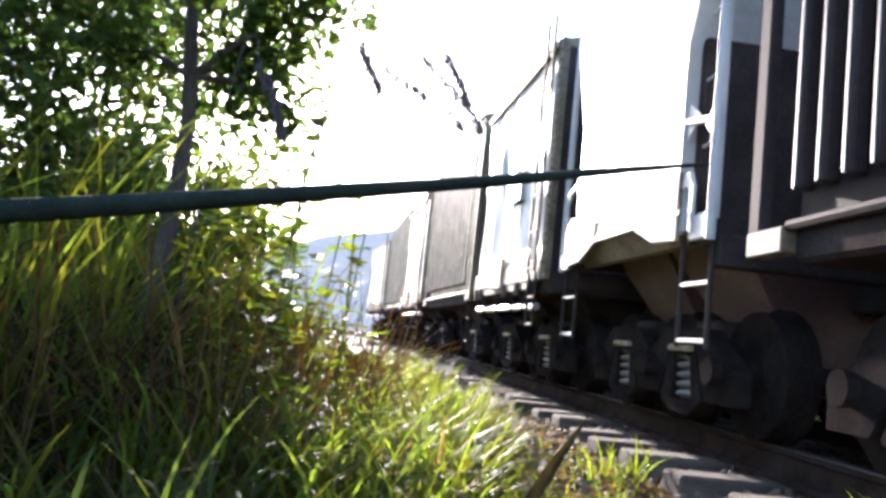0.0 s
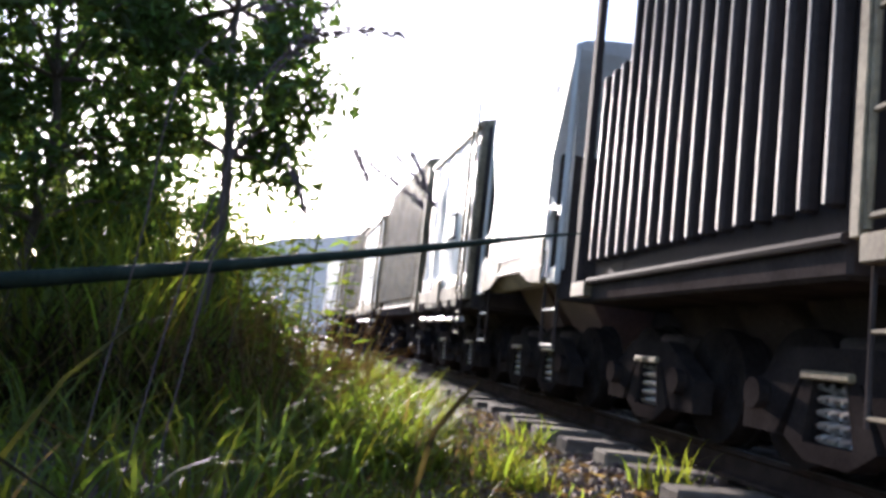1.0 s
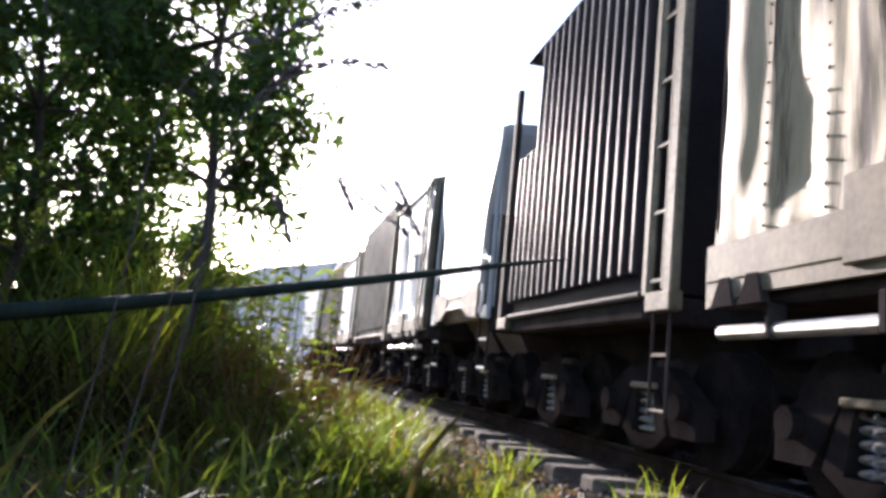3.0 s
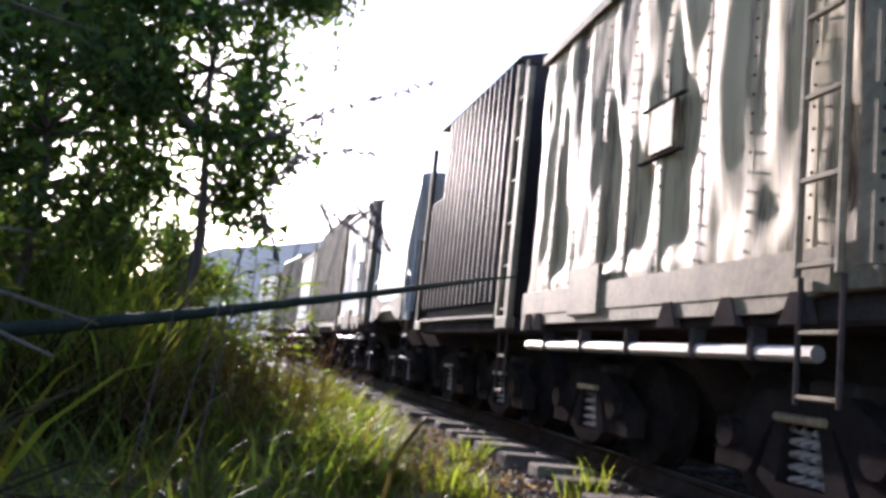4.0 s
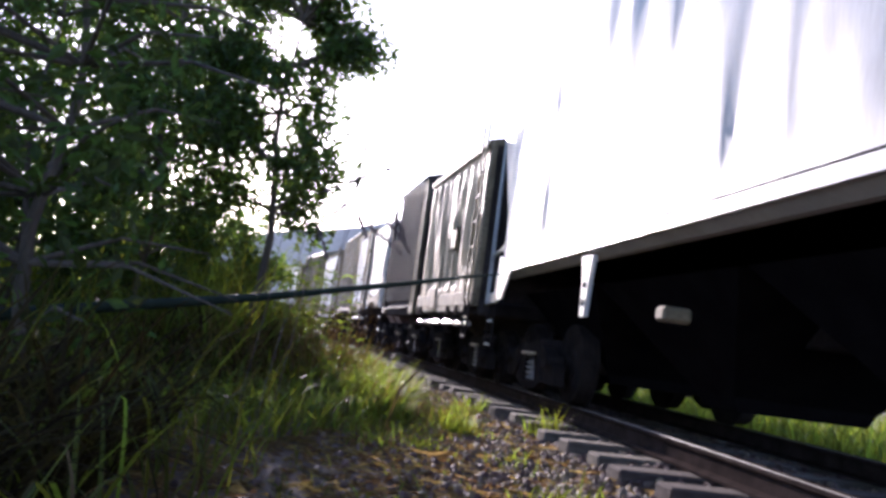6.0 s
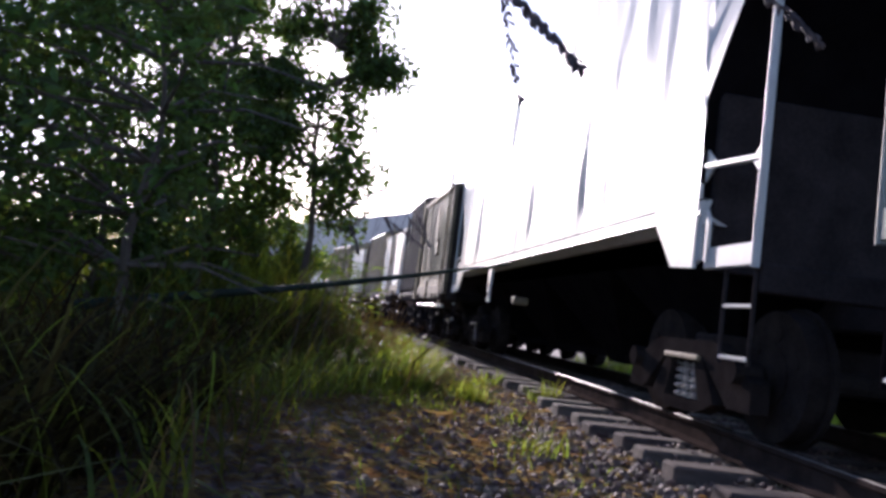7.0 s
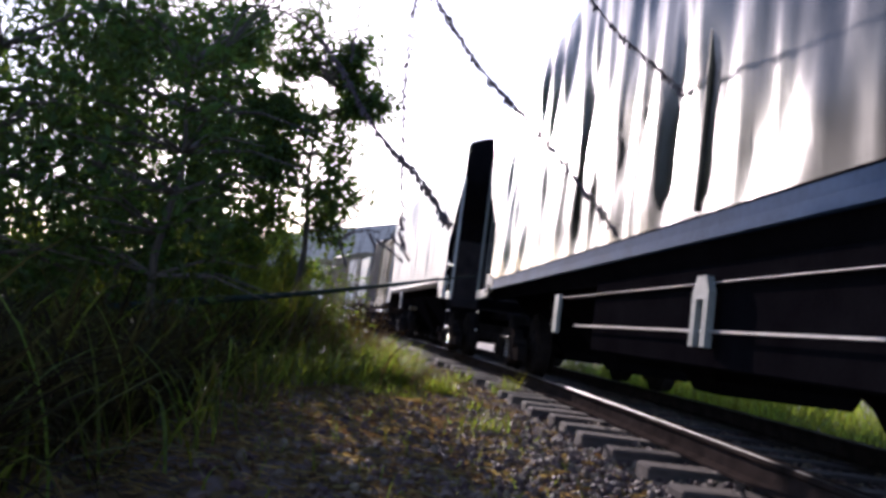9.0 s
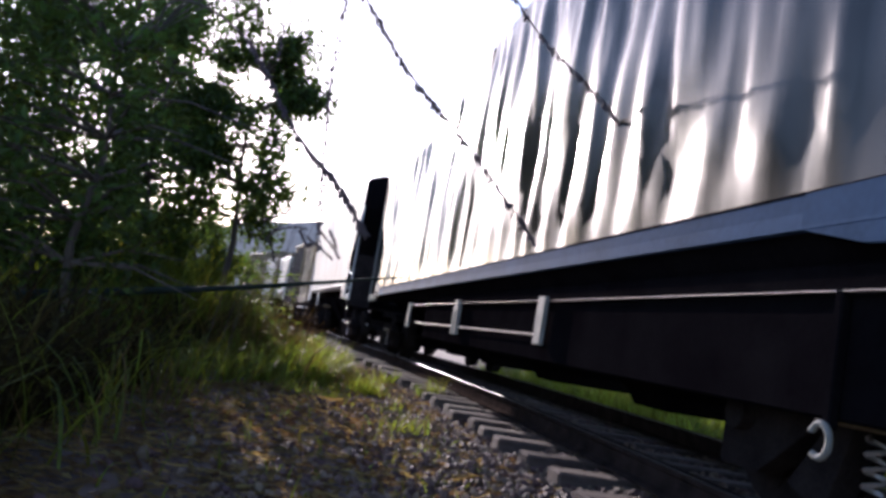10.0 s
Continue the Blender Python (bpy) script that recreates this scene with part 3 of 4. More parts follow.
def riveted_wagon(front, rear, name, label, mat=M_RUST, top=3.30, bays=9, seed=0, wb=1.0):
    root, mid, half = wagon_root(name, label, front, rear)
    a, b = half - 0.05, -half + 0.06
    lad0, lad1 = -half + 0.46, -half + 0.22          # ladder bay
    ny, nz = 150, 44                                # bulging side sheets
    for s in (-1, 1):
        verts, faces = [], []
        for j in range(ny + 1):
            y = b + 0.12 + (a - b - 0.12) * j / ny
            ph = (y - b) / (a - b) * bays
            for i in range(nz + 1):
                z = 1.28 + (top - 1.28) * i / nz
                q = min(1.0, (z - 1.28) / 0.3) * min(1.0, (top - z) / 0.2 + 0.1)
                bay = noise.noise((math.floor(ph) * 3.7, seed, 4.2)) * 1.1 + 0.5
                low = max(0.0, min(1.0, (1.75 + 1.1 * bay + 0.5 * noise.noise((y * 5, z, 9)) - z) / 0.6)) * max(0.0, min(1.0, (z - 1.36) / 0.14))
                wave = math.sin(math.pi * ph) ** 2
                d = 0.022 * q * wave * (1 - low) - 0.060 * max(bay, 0) * low * wave
                d += 0.016 * noise.noise((y * 4, z * 1.2, seed)) + 0.012 * noise.noise((y * 9, z * 2.5, seed)) + 0.010
                verts.append((s * (HALF - 0.04 + d), y, z))
        for j in range(ny):
            for i in range(nz):
                k = j * (nz + 1) + i
                q = (k, k + 1, k + nz + 2, k + nz + 1)
                faces.append(q if s < 0 else q[::-1])
        raw("side_sheet", verts, faces, mat, root, smooth=True)["label"] = "bulging side sheet with rust streaks"
    bm = B()
    box(bm, -HALF + 0.17, HALF - 0.17, b + 0.12, a, 1.2, top, 0.01)
    part("body", bm, M_UNDER, root)
    for e in (b + 0.10, a - 0.03):
        bm = B()
        box(bm, -HALF + 0.03, HALF - 0.03, e, e + 0.03, 1.2, top - 0.03, 0.004)
        part("end_wall", bm, M_UNDER, root)
    bm = B()
    prism(bm, [(-HALF - 0.02, top - 0.05), (-HALF - 0.02, top + 0.02), (-0.6, top + 0.22), (0.6, top + 0.22), (HALF + 0.02, top + 0.02), (HALF + 0.02, top - 0.05)], "y", b + 0.1, a)
    part("roof", bm, M_CREAM, root)
    rm = B()
    bmesh.ops.create_icosphere(rm, subdivisions=1, radius=0.008)
    rivet = finish(rm, "rivet", M_UNDER)
    for k in range(1, bays):                        # seams with rows of rivets
        y = b + (a - b) * k / bays
        bm = B()
        box(bm, -HALF + 0.03, -HALF + 0.05, y - 0.02, y + 0.02, 1.28, top - 0.04, 0.004)
        seam = part("seam", bm, mat, root)
        for i in range(20):
            part("rivet", rivet, None, seam, at=pose(-HALF + 0.022, y, 1.34 + i * (top - 1.45) / 20))
    bm = B()
    box(bm, -HALF - 0.015, -HALF + 0.05, b - 0.02, b + 0.13, 1.2, top, 0.006)
    edge = part("end_stile", bm, M_CREAM, root, "cream end stile with a row of rivets")
    for i in range(24):
        part("rivet", rivet, None, edge, at=pose(-HALF - 0.018, b - 0.005, 1.26 + i * (top - 1.3) / 24) @ Matrix.Scale(1.5, 4))
    bm = B()                                      # lower sill, dog-legged, with hatch plate
    box(bm, -HALF - 0.012, -HALF + 0.05, b, a, 1.12, 1.30, 0.006)
    prism(bm, [(b + 0.25, 1.13), (a, 1.13), (a, 1.0), (a - 0.25, 1.03), (a - 0.4, 1.05), (b + 0.6, 1.05), (b + 0.42, 1.10)], "x", -HALF - 0.005, -HALF + 0.03)
    part("side_sill", bm, M_CREAM, root, "cream sill with worn lower edge")
    bm = B()
    box(bm, -HALF - 0.03, -HALF, a - 1.55, a - 1.05, 1.09, 1.42, 0.008)
    part("hatch_plate", bm, M_CREAM, root)
    for z in (1.97, 2.29):
        bm = B()
        box(bm, -HALF + 0.002, -HALF + 0.04, -0.45, 0.05, z, z + 0.012, 0.003)
        part("hatch_rail", bm, M_UNDER, root)
    bm = B()
    box(bm, -HALF + 0.004, -HALF + 0.04, -0.36, -0.08, 2.0, 2.28, 0.006)
    part("hatch_cover", bm, mat, root)
    for y in (a - 0.18, a - 0.42, b + 1.5, b + 0.95, b + 0.45):
        bm = B()
        prism(bm, [(y - 0.10, 1.0), (y - 0.05, 1.13), (y + 0.03, 1.13), (y + 0.10, 1.0)], "x", -HALF - 0.02, -HALF + 0.02)
        part("bracket", bm, M_UNDER, root)
    bm = B()
    rod(bm, (-HALF + 0.06, a - 0.05, 0.89), (-HALF + 0.06, b + 0.4, 0.89), 0.035, 10)
    pipe = part("brake_pipe", bm, M_BRIGHT, root, "bright steel brake pipe")
    for y in (a - 0.5, a - 1.2, a - 1.9, b + 1.3, b + 0.8):
        bm = B()
        box(bm, -HALF + 0.02, -HALF + 0.10, y - 0.02, y + 0.02, 0.85, 1.0, 0.005)
        part("pipe_clip", bm, M_UNDER, pipe)
    ladder(root, lad0, lad1, 1.18, top + 0.25, -HALF - 0.05, 7, M_CREAM, 0.018)
    ladder(root, lad0, lad1, 0.69, 1.18, -HALF - 0.03, 2, M_CREAM, 0.012, M_UNDER)
    ladder(root, lad0, lad1, 1.18, top + 0.25, HALF + 0.05, 7, M_CREAM, 0.018)
    bm = B()
    box(bm, -0.35, 0.35, -half, half, 0.86, 1.14, 0.02)
    part("centre_sill", bm, M_UNDER, root)
    bm = B()
    box(bm, -HALF + 0.06, HALF - 0.06, b, a, 1.0, 1.2, 0.02)
    part("underframe", bm, M_UNDER, root)
    chutes(root, [-0.7, 0.7], M_UNDER, 1.2, 0.4, 1.4)
    couplers(root, half)
    WAGONS.append((root, mid, running_gear(root, [half - 0.85, -half + 0.85], wb)))
    return root


smooth_hopper(-17.40, -34.4, "covered_hopper", "long silver covered hopper with dented sides and blue-grey sill", M_ALU, M_SILLBLUE, 1.35, 4.22,
              seams=(-26.5,), seed=3, wave=0.055, eave=3.93, posts=((-23.45, "post"), (-26.7, "fork"), (-29.52, "post"), (-24.1, "rods"), (-19.02, "badge"), (-32.6, "hose")), wb=1.75, bar_z=0, sill=(1.13, 1.26, 1.40))
# a tone between: part of the shade beneath is painted in
M_UNDER = material("half_shaded_underframe", (0.045, 0.037, 0.038), (0.020, 0.017, 0.017), 1.0, 0.0, scale=4, fine=40, bump=0.4, sheen=0.0)
smooth_hopper(-4.55, -16.10, "covered_hopper", "white covered hopper wagon with smooth dented sides and white end frames", M_WHITE, M_WHITE, 0.75, 4.28,
              seams=(), seed=11, wave=0.03, eave=3.98, posts=((-8.55, "taper"), (-9.75, "box")), wb=1.6, sill=(1.45, 1.50, 1.60), ladders=False)
M_UNDER = M_UNDER_LIFTED
riveted_wagon(-0.45, -4.50, "riveted_wagon", "cream riveted wagon with rust-streaked bulging sides")
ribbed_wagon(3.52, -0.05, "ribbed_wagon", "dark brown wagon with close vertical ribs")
smooth_hopper(6.70, 3.92, "covered_hopper", "short white hopper wagon with red-brown chutes", M_WHITE, M_CREAM, 0.5, 3.28, eave=3.16, seed=20, wave=0.012, wb=0.9, chute_mat=M_CHUTE, end_mat=M_WHITE)
# from here on, pale paint carries the sun glare and haze over far wagons
riveted_wagon(10.35, 7.05, "riveted_wagon", "riveted wagon with ladder, painted white for sun glare", mat=M_WHITE, seed=5, bays=5)
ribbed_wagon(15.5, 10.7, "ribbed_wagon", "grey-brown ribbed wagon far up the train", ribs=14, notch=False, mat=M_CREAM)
riveted_wagon(20.2, 15.9, "riveted_wagon", "pale riveted wagon far up the train", mat=M_WHITE, seed=9, bays=5)
ribbed_wagon(25.6, 20.6, "ribbed_wagon", "grey-brown ribbed wagon near the visible train's head", ribs=14, notch=False, mat=M_CREAM)


riveted_wagon(30.6, 26.0, "riveted_wagon", "pale riveted wagon at the visible train's head", mat=M_WHITE, seed=13, bays=5)


# ---- plants ----
rng = random.Random(7)


def blade(verts, faces, base, lean, length, width, droop, seg=6):
    """One grass blade: a tapering folded strip that bends over."""
    d = Vector((math.cos(lean), math.sin(lean), 0))
    side = Vector((-d.y, d.x, 0))
    tw = rng.uniform(-0.6, 0.6)
    side = (side * math.cos(tw) + d * math.sin(tw)).normalized()
    b0 = len(verts)
    p = Vector(base)
    ang = rng.uniform(0.05, 0.35)
    for i in range(seg + 1):
        q = i / seg
        w = width * (1 - q) ** 0.6 * (0.55 + 0.9 * min(q * 3, 1) * 0.5)
        verts.append(p - side * w)
        verts.append(p + side * w)
        ang += droop / seg * (0.4 + 1.2 * q)
        p = p + (Vector((0, 0, 1)) * math.cos(ang) + d * math.sin(ang)) * (length / seg)
    for i in range(seg):
        k = b0 + 2 * i
        faces.append((k, k + 1, k + 3, k + 2))


def edge_x(y):
    """How far the grass reaches towards the track."""
    if y < 0.5:
        return -0.42 - 0.02 * (0.5 - y)
    if y < 3:
        return -0.42 + (y - 0.5) * 0.34
    return min(0.43 + (y - 3) * 0.11, track_x(y) - 2.0)


def grass(name, label, count, area, mat, lengths, width, droop):
    verts, faces = [], []
    for _ in range(count):
        x, y = area()
        low = 0.55 if 0.0 < y < 2.5 and x > -2.6 else 1.0
        if y > 2.2 and x > edge_x(y) - 1.5 and lengths[1] > 0.4 and x < track_x(y) - 1.2:
            low *= 0.65 if y > 3.2 else 0.75                         # cut shorter here to let the low sun in on the verge
        blade(verts, faces, (x, y, ground_z(x, y) - 0.02), rng.uniform(0, 2 * math.pi), rng.uniform(*lengths) * low, width * rng.uniform(0.6, 1.3), droop * rng.uniform(0.5, 1.6))
    return tagged(raw(name, verts, faces, mat, smooth=True), label, "grass", kind="stuff")


def left_bank():
    while True:
        y = rng.uniform(-8.5, 12)
        if y < 0.3 and rng.random() < 0.86:
            continue
        x = edge_x(y) - abs(rng.gauss(0, 1.5))
        if x > -6:
            return x, y


def front_clump():
    y = rng.uniform(2.5, 7)
    return edge_x(y) - abs(rng.gauss(0, 0.7)) + 0.1, y


grass("tall_grass", "tall green grass thick along the bank", 5200, left_bank, M_GRASS, (0.45, 1.15), 0.011, 1.5)
grass("tall_grass", "sunlit fresh green grass beside the track", 3400, front_clump, M_GRASS, (0.3, 0.85), 0.011, 1.6)
grass("dry_grass", "dry yellow and brown grass among the green", 800, front_clump, M_DRY, (0.2, 0.8), 0.008, 1.4)
grass("dry_grass", "dry stalks low on the bank", 900, left_bank, M_DRY, (0.3, 0.9), 0.006, 1.1)


def reed_bed():
    y = rng.uniform(2.6, 6.5)
    return edge_x(y) - 1.5 - abs(rng.gauss(0, 1.2)), y


def near_bank():
    y = rng.uniform(-7.5, -0.5)
    return edge_x(y) - (0.5 if y > -5 else 0.25) - abs(rng.gauss(0, 0.9)), y


grass("reeds", "tall coarse reed leaves leaning out of the grass", 700, reed_bed, M_GRASS, (1.0, 1.75), 0.013, 0.9)
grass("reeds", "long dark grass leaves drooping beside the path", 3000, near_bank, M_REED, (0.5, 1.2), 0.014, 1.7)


def thicket():
    y = rng.uniform(4.6, 8.5)
    return rng.uniform(-6.5, -1.75), y


grass("thicket", "dense tall cane grass under the trees", 1700, thicket, M_GRASS, (1.2, 2.3), 0.014, 0.8)
verts, faces = [], []
for _ in range(700):                       # stiff straws that cross one another at all angles
    y = rng.uniform(2.3, 6.8)
    x = edge_x(y) - 0.6 - abs(rng.gauss(0, 1.1))
    a, e, l = rng.uniform(0, 6.3), rng.uniform(0.35, 1.5), rng.uniform(0.35, 0.9)
    p0 = Vector((x, y, ground_z(x, y) + rng.uniform(0, 0.35)))
    p1 = p0 + Vector((math.cos(a) * math.cos(e), math.sin(a) * math.cos(e), math.sin(e))) * l
    tube(verts, faces, [p0, p0.lerp(p1, 0.5) + Vector((0, 0, 0.03)), p1], [0.005, 0.004, 0.001], 4)
tagged(raw("straws", verts, faces, M_DRY), "stiff brown straws crossing in the grass", "grass", kind="stuff")


def weed(x, y, n, size, sd, leaf=0.0):
    """A leafy weed: broad leaves set round a short stem."""
    r = random.Random(sd)
    v, f = [], []
    z0 = ground_z(x, y)
    h = size * 3
    tube(v, f, [Vector((x, y, z0)), Vector((x + 0.03, y, z0 + h * 0.5)), Vector((x + 0.02, y + 0.03, z0 + h))], [0.008, 0.006, 0.003], 5)
    for i in range(n):
        c = Vector((x + r.gauss(0, 0.25 * leaf), y + r.gauss(0, 0.25 * leaf), z0 + h * (0.2 + 0.8 * i / n)))
        a = i * 2.4 + r.uniform(-0.4, 0.4)
        d = Vector((math.cos(a), math.sin(a), r.uniform(-0.2, 0.6))).normalized()
        sd_ = Vector((-math.sin(a), math.cos(a), 0))
        l = (leaf or size) * r.uniform(0.5, 1.2)
        k = len(v)
        v += [c, c + d * l * 0.4 + sd_ * l * 0.3, c + d * l - Vector((0, 0, 0.2 * l)), c + d * l * 0.4 - sd_ * l * 0.3]
        f += [(k, k + 1, k + 2), (k, k + 2, k + 3)]
    return tagged(raw("weed", v, f, M_GRASS), "broad-leaved green weed in the grass", "weed")


for i in range(34):
    wy = rng.uniform(2.6, 7.5)
    weed(edge_x(wy) - abs(rng.gauss(0, 0.7)) + 0.05, wy, rng.randrange(9, 20), rng.uniform(0.05, 0.10), 60 + i)
for i, (wx, wy, wh) in enumerate(((-0.52, 3.3, 0.46), (-0.36, 3.2, 0.43), (-0.62, 3.5, 0.48), (-0.16, 3.5, 0.44), (-0.80, 3.6, 0.46), (-0.45, 3.7, 0.44))):
    weed(wx, wy, 70, wh, 160 + i, 0.13)
leaf_path = [(0.18, 0.90, 0.18), (0.29, 1.10, 0.26), (0.40, 1.30, 0.37), (0.50, 1.50, 0.45)]
v, f = [], []
for i, q in enumerate(leaf_path):          # one long folded leaf leaning over the verge
    w = (0.004, 0.013, 0.011, 0.001)[i]
    v += [Vector(q) + Vector((-w, 0, w * 0.6)), Vector(q), Vector(q) + Vector((w, 0, w * 0.6))]
for i in range(3):
    f += [(3 * i, 3 * i + 1, 3 * i + 4, 3 * i + 3), (3 * i + 1, 3 * i + 2, 3 * i + 5, 3 * i + 4)]
v[0].z, v[1].z, v[2].z = (ground_z(0.18, 0.9) - 0.02,) * 3
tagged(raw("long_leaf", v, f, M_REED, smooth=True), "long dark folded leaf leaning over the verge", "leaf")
v, f = [], []
for i in range(7):                         # a curled dry leaf on the ground
    q = i / 6
    w = 0.055 * math.sin(math.pi * (0.08 + 0.88 * q))
    c = Vector((0.40 + 0.26 * q, 0.9 + 0.05 * q, ground_z(0.5, 0.9) + 0.02 + 0.06 * (q - 0.5) ** 2))
    v += [c + Vector((0, -w, 0.03)), c, c + Vector((0, w, 0.025))]
for i in range(6):
    f += [(3 * i, 3 * i + 1, 3 * i + 4, 3 * i + 3), (3 * i + 1, 3 * i + 2, 3 * i + 5, 3 * i + 4)]
tagged(raw("fallen_leaf", v, f, M_DRY, smooth=True), "large curled dry leaf on the verge", "leaf")


def verge():
    y = rng.uniform(-6, 12)
    return rng.uniform(edge_x(y) + 0.1, track_x(y) - 1.6), y


def far_side():
    y = rng.uniform(-9, 12)
    return track_x(y) + 1.75 + abs(rng.gauss(0, 2.2)), y


def low_front():
    y = rng.uniform(1.2, 4.6)
    return edge_x(y) + rng.gauss(0.0, 0.22), y


def dark_leaves():
    y = rng.uniform(2.4, 5.5)
    return edge_x(y) - 1.3 - abs(rng.gauss(0, 1.0)), y


grass("verge_grass", "short sunlit green grass at the edge of the verge", 650, low_front, M_GRASS, (0.14, 0.42), 0.009, 1.4)
grass("dry_grass", "short golden straw at the edge of the verge", 350, low_front, M_DRY, (0.12, 0.38), 0.007, 1.5)
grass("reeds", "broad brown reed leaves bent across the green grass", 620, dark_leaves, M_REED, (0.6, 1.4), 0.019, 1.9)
grass("verge_grass", "short tufts of grass on the gravel verge", 1300, verge, M_GRASS, (0.06, 0.22), 0.006, 1.6)
grass("far_grass", "bright green grass on the far side of the track", 12000, far_side, M_GRASS, (0.30, 0.95), 0.011, 1.2)
for cx, cy, n in ((0.95, 2.9, 150), (1.05, 3.4, 110), (1.75, 2.6, 60), (1.15, -0.2, 60), (0.55, 1.5, 90), (1.35, 4.4, 70), (0.15, 1.0, 60), (1.2, 1.3, 40), (0.28, 2.45, 130), (0.22, 1.85, 100), (0.0, 1.55, 80), (0.62, 2.2, 60), (-0.1, 2.3, 110)):     # fresh tufts by the rails
    grass("grass_tuft", "fresh green tuft of grass on the gravel", n, lambda: (cx + rng.gauss(0, 0.10), cy + rng.gauss(0, 0.14)), M_GRASS, (0.14, 0.36), 0.008, 1.3)

# litter of dry leaves and twigs on the verge
verts, faces = [], []
for _ in range(18000):
    y = rng.uniform(-7, 8)
    x = rng.uniform(edge_x(y) - (0.9 if y < 0.5 else 0.1), track_x(y) - 1.35)
    z = ground_z(x, y) + 0.012
    a, l, w = rng.uniform(0, 6.3), rng.uniform(0.02, 0.065) * (3 if rng.random() < 0.10 else 1), rng.uniform(0.004, 0.026)
    d, s = Vector((math.cos(a), math.sin(a), rng.uniform(-0.1, 0.3))), Vector((-math.sin(a), math.cos(a), 0))
    c = Vector((x, y, z))
    k = len(verts)
    verts += [c - d * l, c + s * w + Vector((0, 0, 0.012)), c + d * l, c - s * w]
    faces.append((k, k + 1, k + 2, k + 3))
tagged(raw("leaf_litter", verts, faces, M_DRY), "dry fallen leaves and twigs on the verge", "litter", kind="stuff")


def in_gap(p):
    """A hole cut through the leaves along the late camera's line to the sun."""
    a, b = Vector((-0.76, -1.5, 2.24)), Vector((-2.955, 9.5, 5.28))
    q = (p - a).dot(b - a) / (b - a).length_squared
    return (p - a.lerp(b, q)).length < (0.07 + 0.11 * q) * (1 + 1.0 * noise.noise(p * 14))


def tree(name, label, x, y, height, spread, crown_low, leaves, leaf, seed, trunk_r=0.07, clumps=26, lean=0.0, gap=False):
    """A tapered trunk, limbs, and a crown of many small leaves gathered in uneven clumps on the twigs."""
    r = random.Random(seed)
    root = new(name)
    root.location = (x, y, ground_z(x, y) - 0.05)
    tagged(root, label, "tree")
    tv, tf = [], []
    pts = [Vector((lean * height * (q / 8) + 0.05 * math.sin(q * 1.3 + seed), 0.05 * math.cos(q + seed), height * 0.9 * q / 8)) for q in range(9)]
    tube(tv, tf, pts, [trunk_r * (1 - 0.85 * q / 8) for q in range(9)], 9)
    raw("trunk", tv, tf, M_BARK, root, smooth=True)
    tips = []
    lv, lf = [], []
    for i in range(clumps):
        h = crown_low + (height - crown_low) * (i + r.random()) / clumps
        k = min(int(h / (height * 0.9) * 8), 7)
        base = pts[k].lerp(pts[k + 1], 0.5)
        a = r.uniform(0, 2 * math.pi)
        q = (h - crown_low) / max(height - crown_low, 0.01)
        reach = spread * (0.45 + 0.65 * math.sin(math.pi * min(0.15 + 0.8 * q, 1))) * r.uniform(0.55, 1.1)
        tip = Vector((base.x + math.cos(a) * reach, base.y + math.sin(a) * reach, h + r.uniform(-0.1, 0.25) * spread))
        mid = base.lerp(tip, 0.5) + Vector((0, 0, 0.08 * spread))
        rr = trunk_r * 0.38
        tube(lv, lf, [base, mid, tip], [rr, rr * 0.6, rr * 0.2], 5)
        tips += [(tip, 0.30 * spread), (mid.lerp(tip, 0.4), 0.25 * spread)]
    raw("limb", lv, lf, M_BARK, root, smooth=True)
    cv, cf = [], []
    for _ in range(leaves):
        c, rad = tips[r.randrange(len(tips))]
        p = c + Vector([max(-1.7, min(1.7, r.gauss(0, 1))) for _k in range(3)]) * rad * 0.55
        q = p + root.location
        if gap and in_gap(q) or (q.y < 1.0 and q.x > -1.15 + 0.2 * noise.noise(q * 3)):        # also bare close to the camera's way, to suit its view
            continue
        n = Vector((r.gauss(0, 1), r.gauss(0, 1), r.gauss(0.6, 1))).normalized()
        d = n.orthogonal().normalized()
        d = Matrix.Rotation(r.uniform(0, 6.28), 3, n) @ d
        s = n.cross(d)
        l = leaf * r.uniform(0.6, 1.35)
        k = len(cv)
        cv += [p - d * l, p - d * 0.15 * l + s * l * 0.42 + n * 0.1 * l, p + d * l - n * 0.15 * l, p - d * 0.15 * l - s * l * 0.42 + n * 0.1 * l]
        cf += [(k, k + 1, k + 2), (k, k + 2, k + 3)]
    raw("crown", cv, cf, M_LEAF, root)
    return root


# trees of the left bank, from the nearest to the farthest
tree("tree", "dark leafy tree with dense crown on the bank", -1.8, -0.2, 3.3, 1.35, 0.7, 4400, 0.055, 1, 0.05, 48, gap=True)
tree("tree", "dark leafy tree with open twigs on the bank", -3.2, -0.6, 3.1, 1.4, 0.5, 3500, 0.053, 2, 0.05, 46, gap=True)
tree("tree", "slender dark tree behind the tall grass", -4.9, -1.0, 3.3, 1.5, 0.6, 3500, 0.055, 3, 0.06, 40)
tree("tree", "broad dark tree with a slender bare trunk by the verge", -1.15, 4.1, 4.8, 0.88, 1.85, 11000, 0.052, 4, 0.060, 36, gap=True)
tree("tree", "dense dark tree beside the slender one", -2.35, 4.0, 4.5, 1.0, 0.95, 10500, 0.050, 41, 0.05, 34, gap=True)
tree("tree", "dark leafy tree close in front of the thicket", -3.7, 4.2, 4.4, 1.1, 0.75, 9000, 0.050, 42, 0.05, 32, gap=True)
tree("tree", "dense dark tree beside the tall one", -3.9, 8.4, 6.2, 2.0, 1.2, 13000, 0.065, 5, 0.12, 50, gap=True)
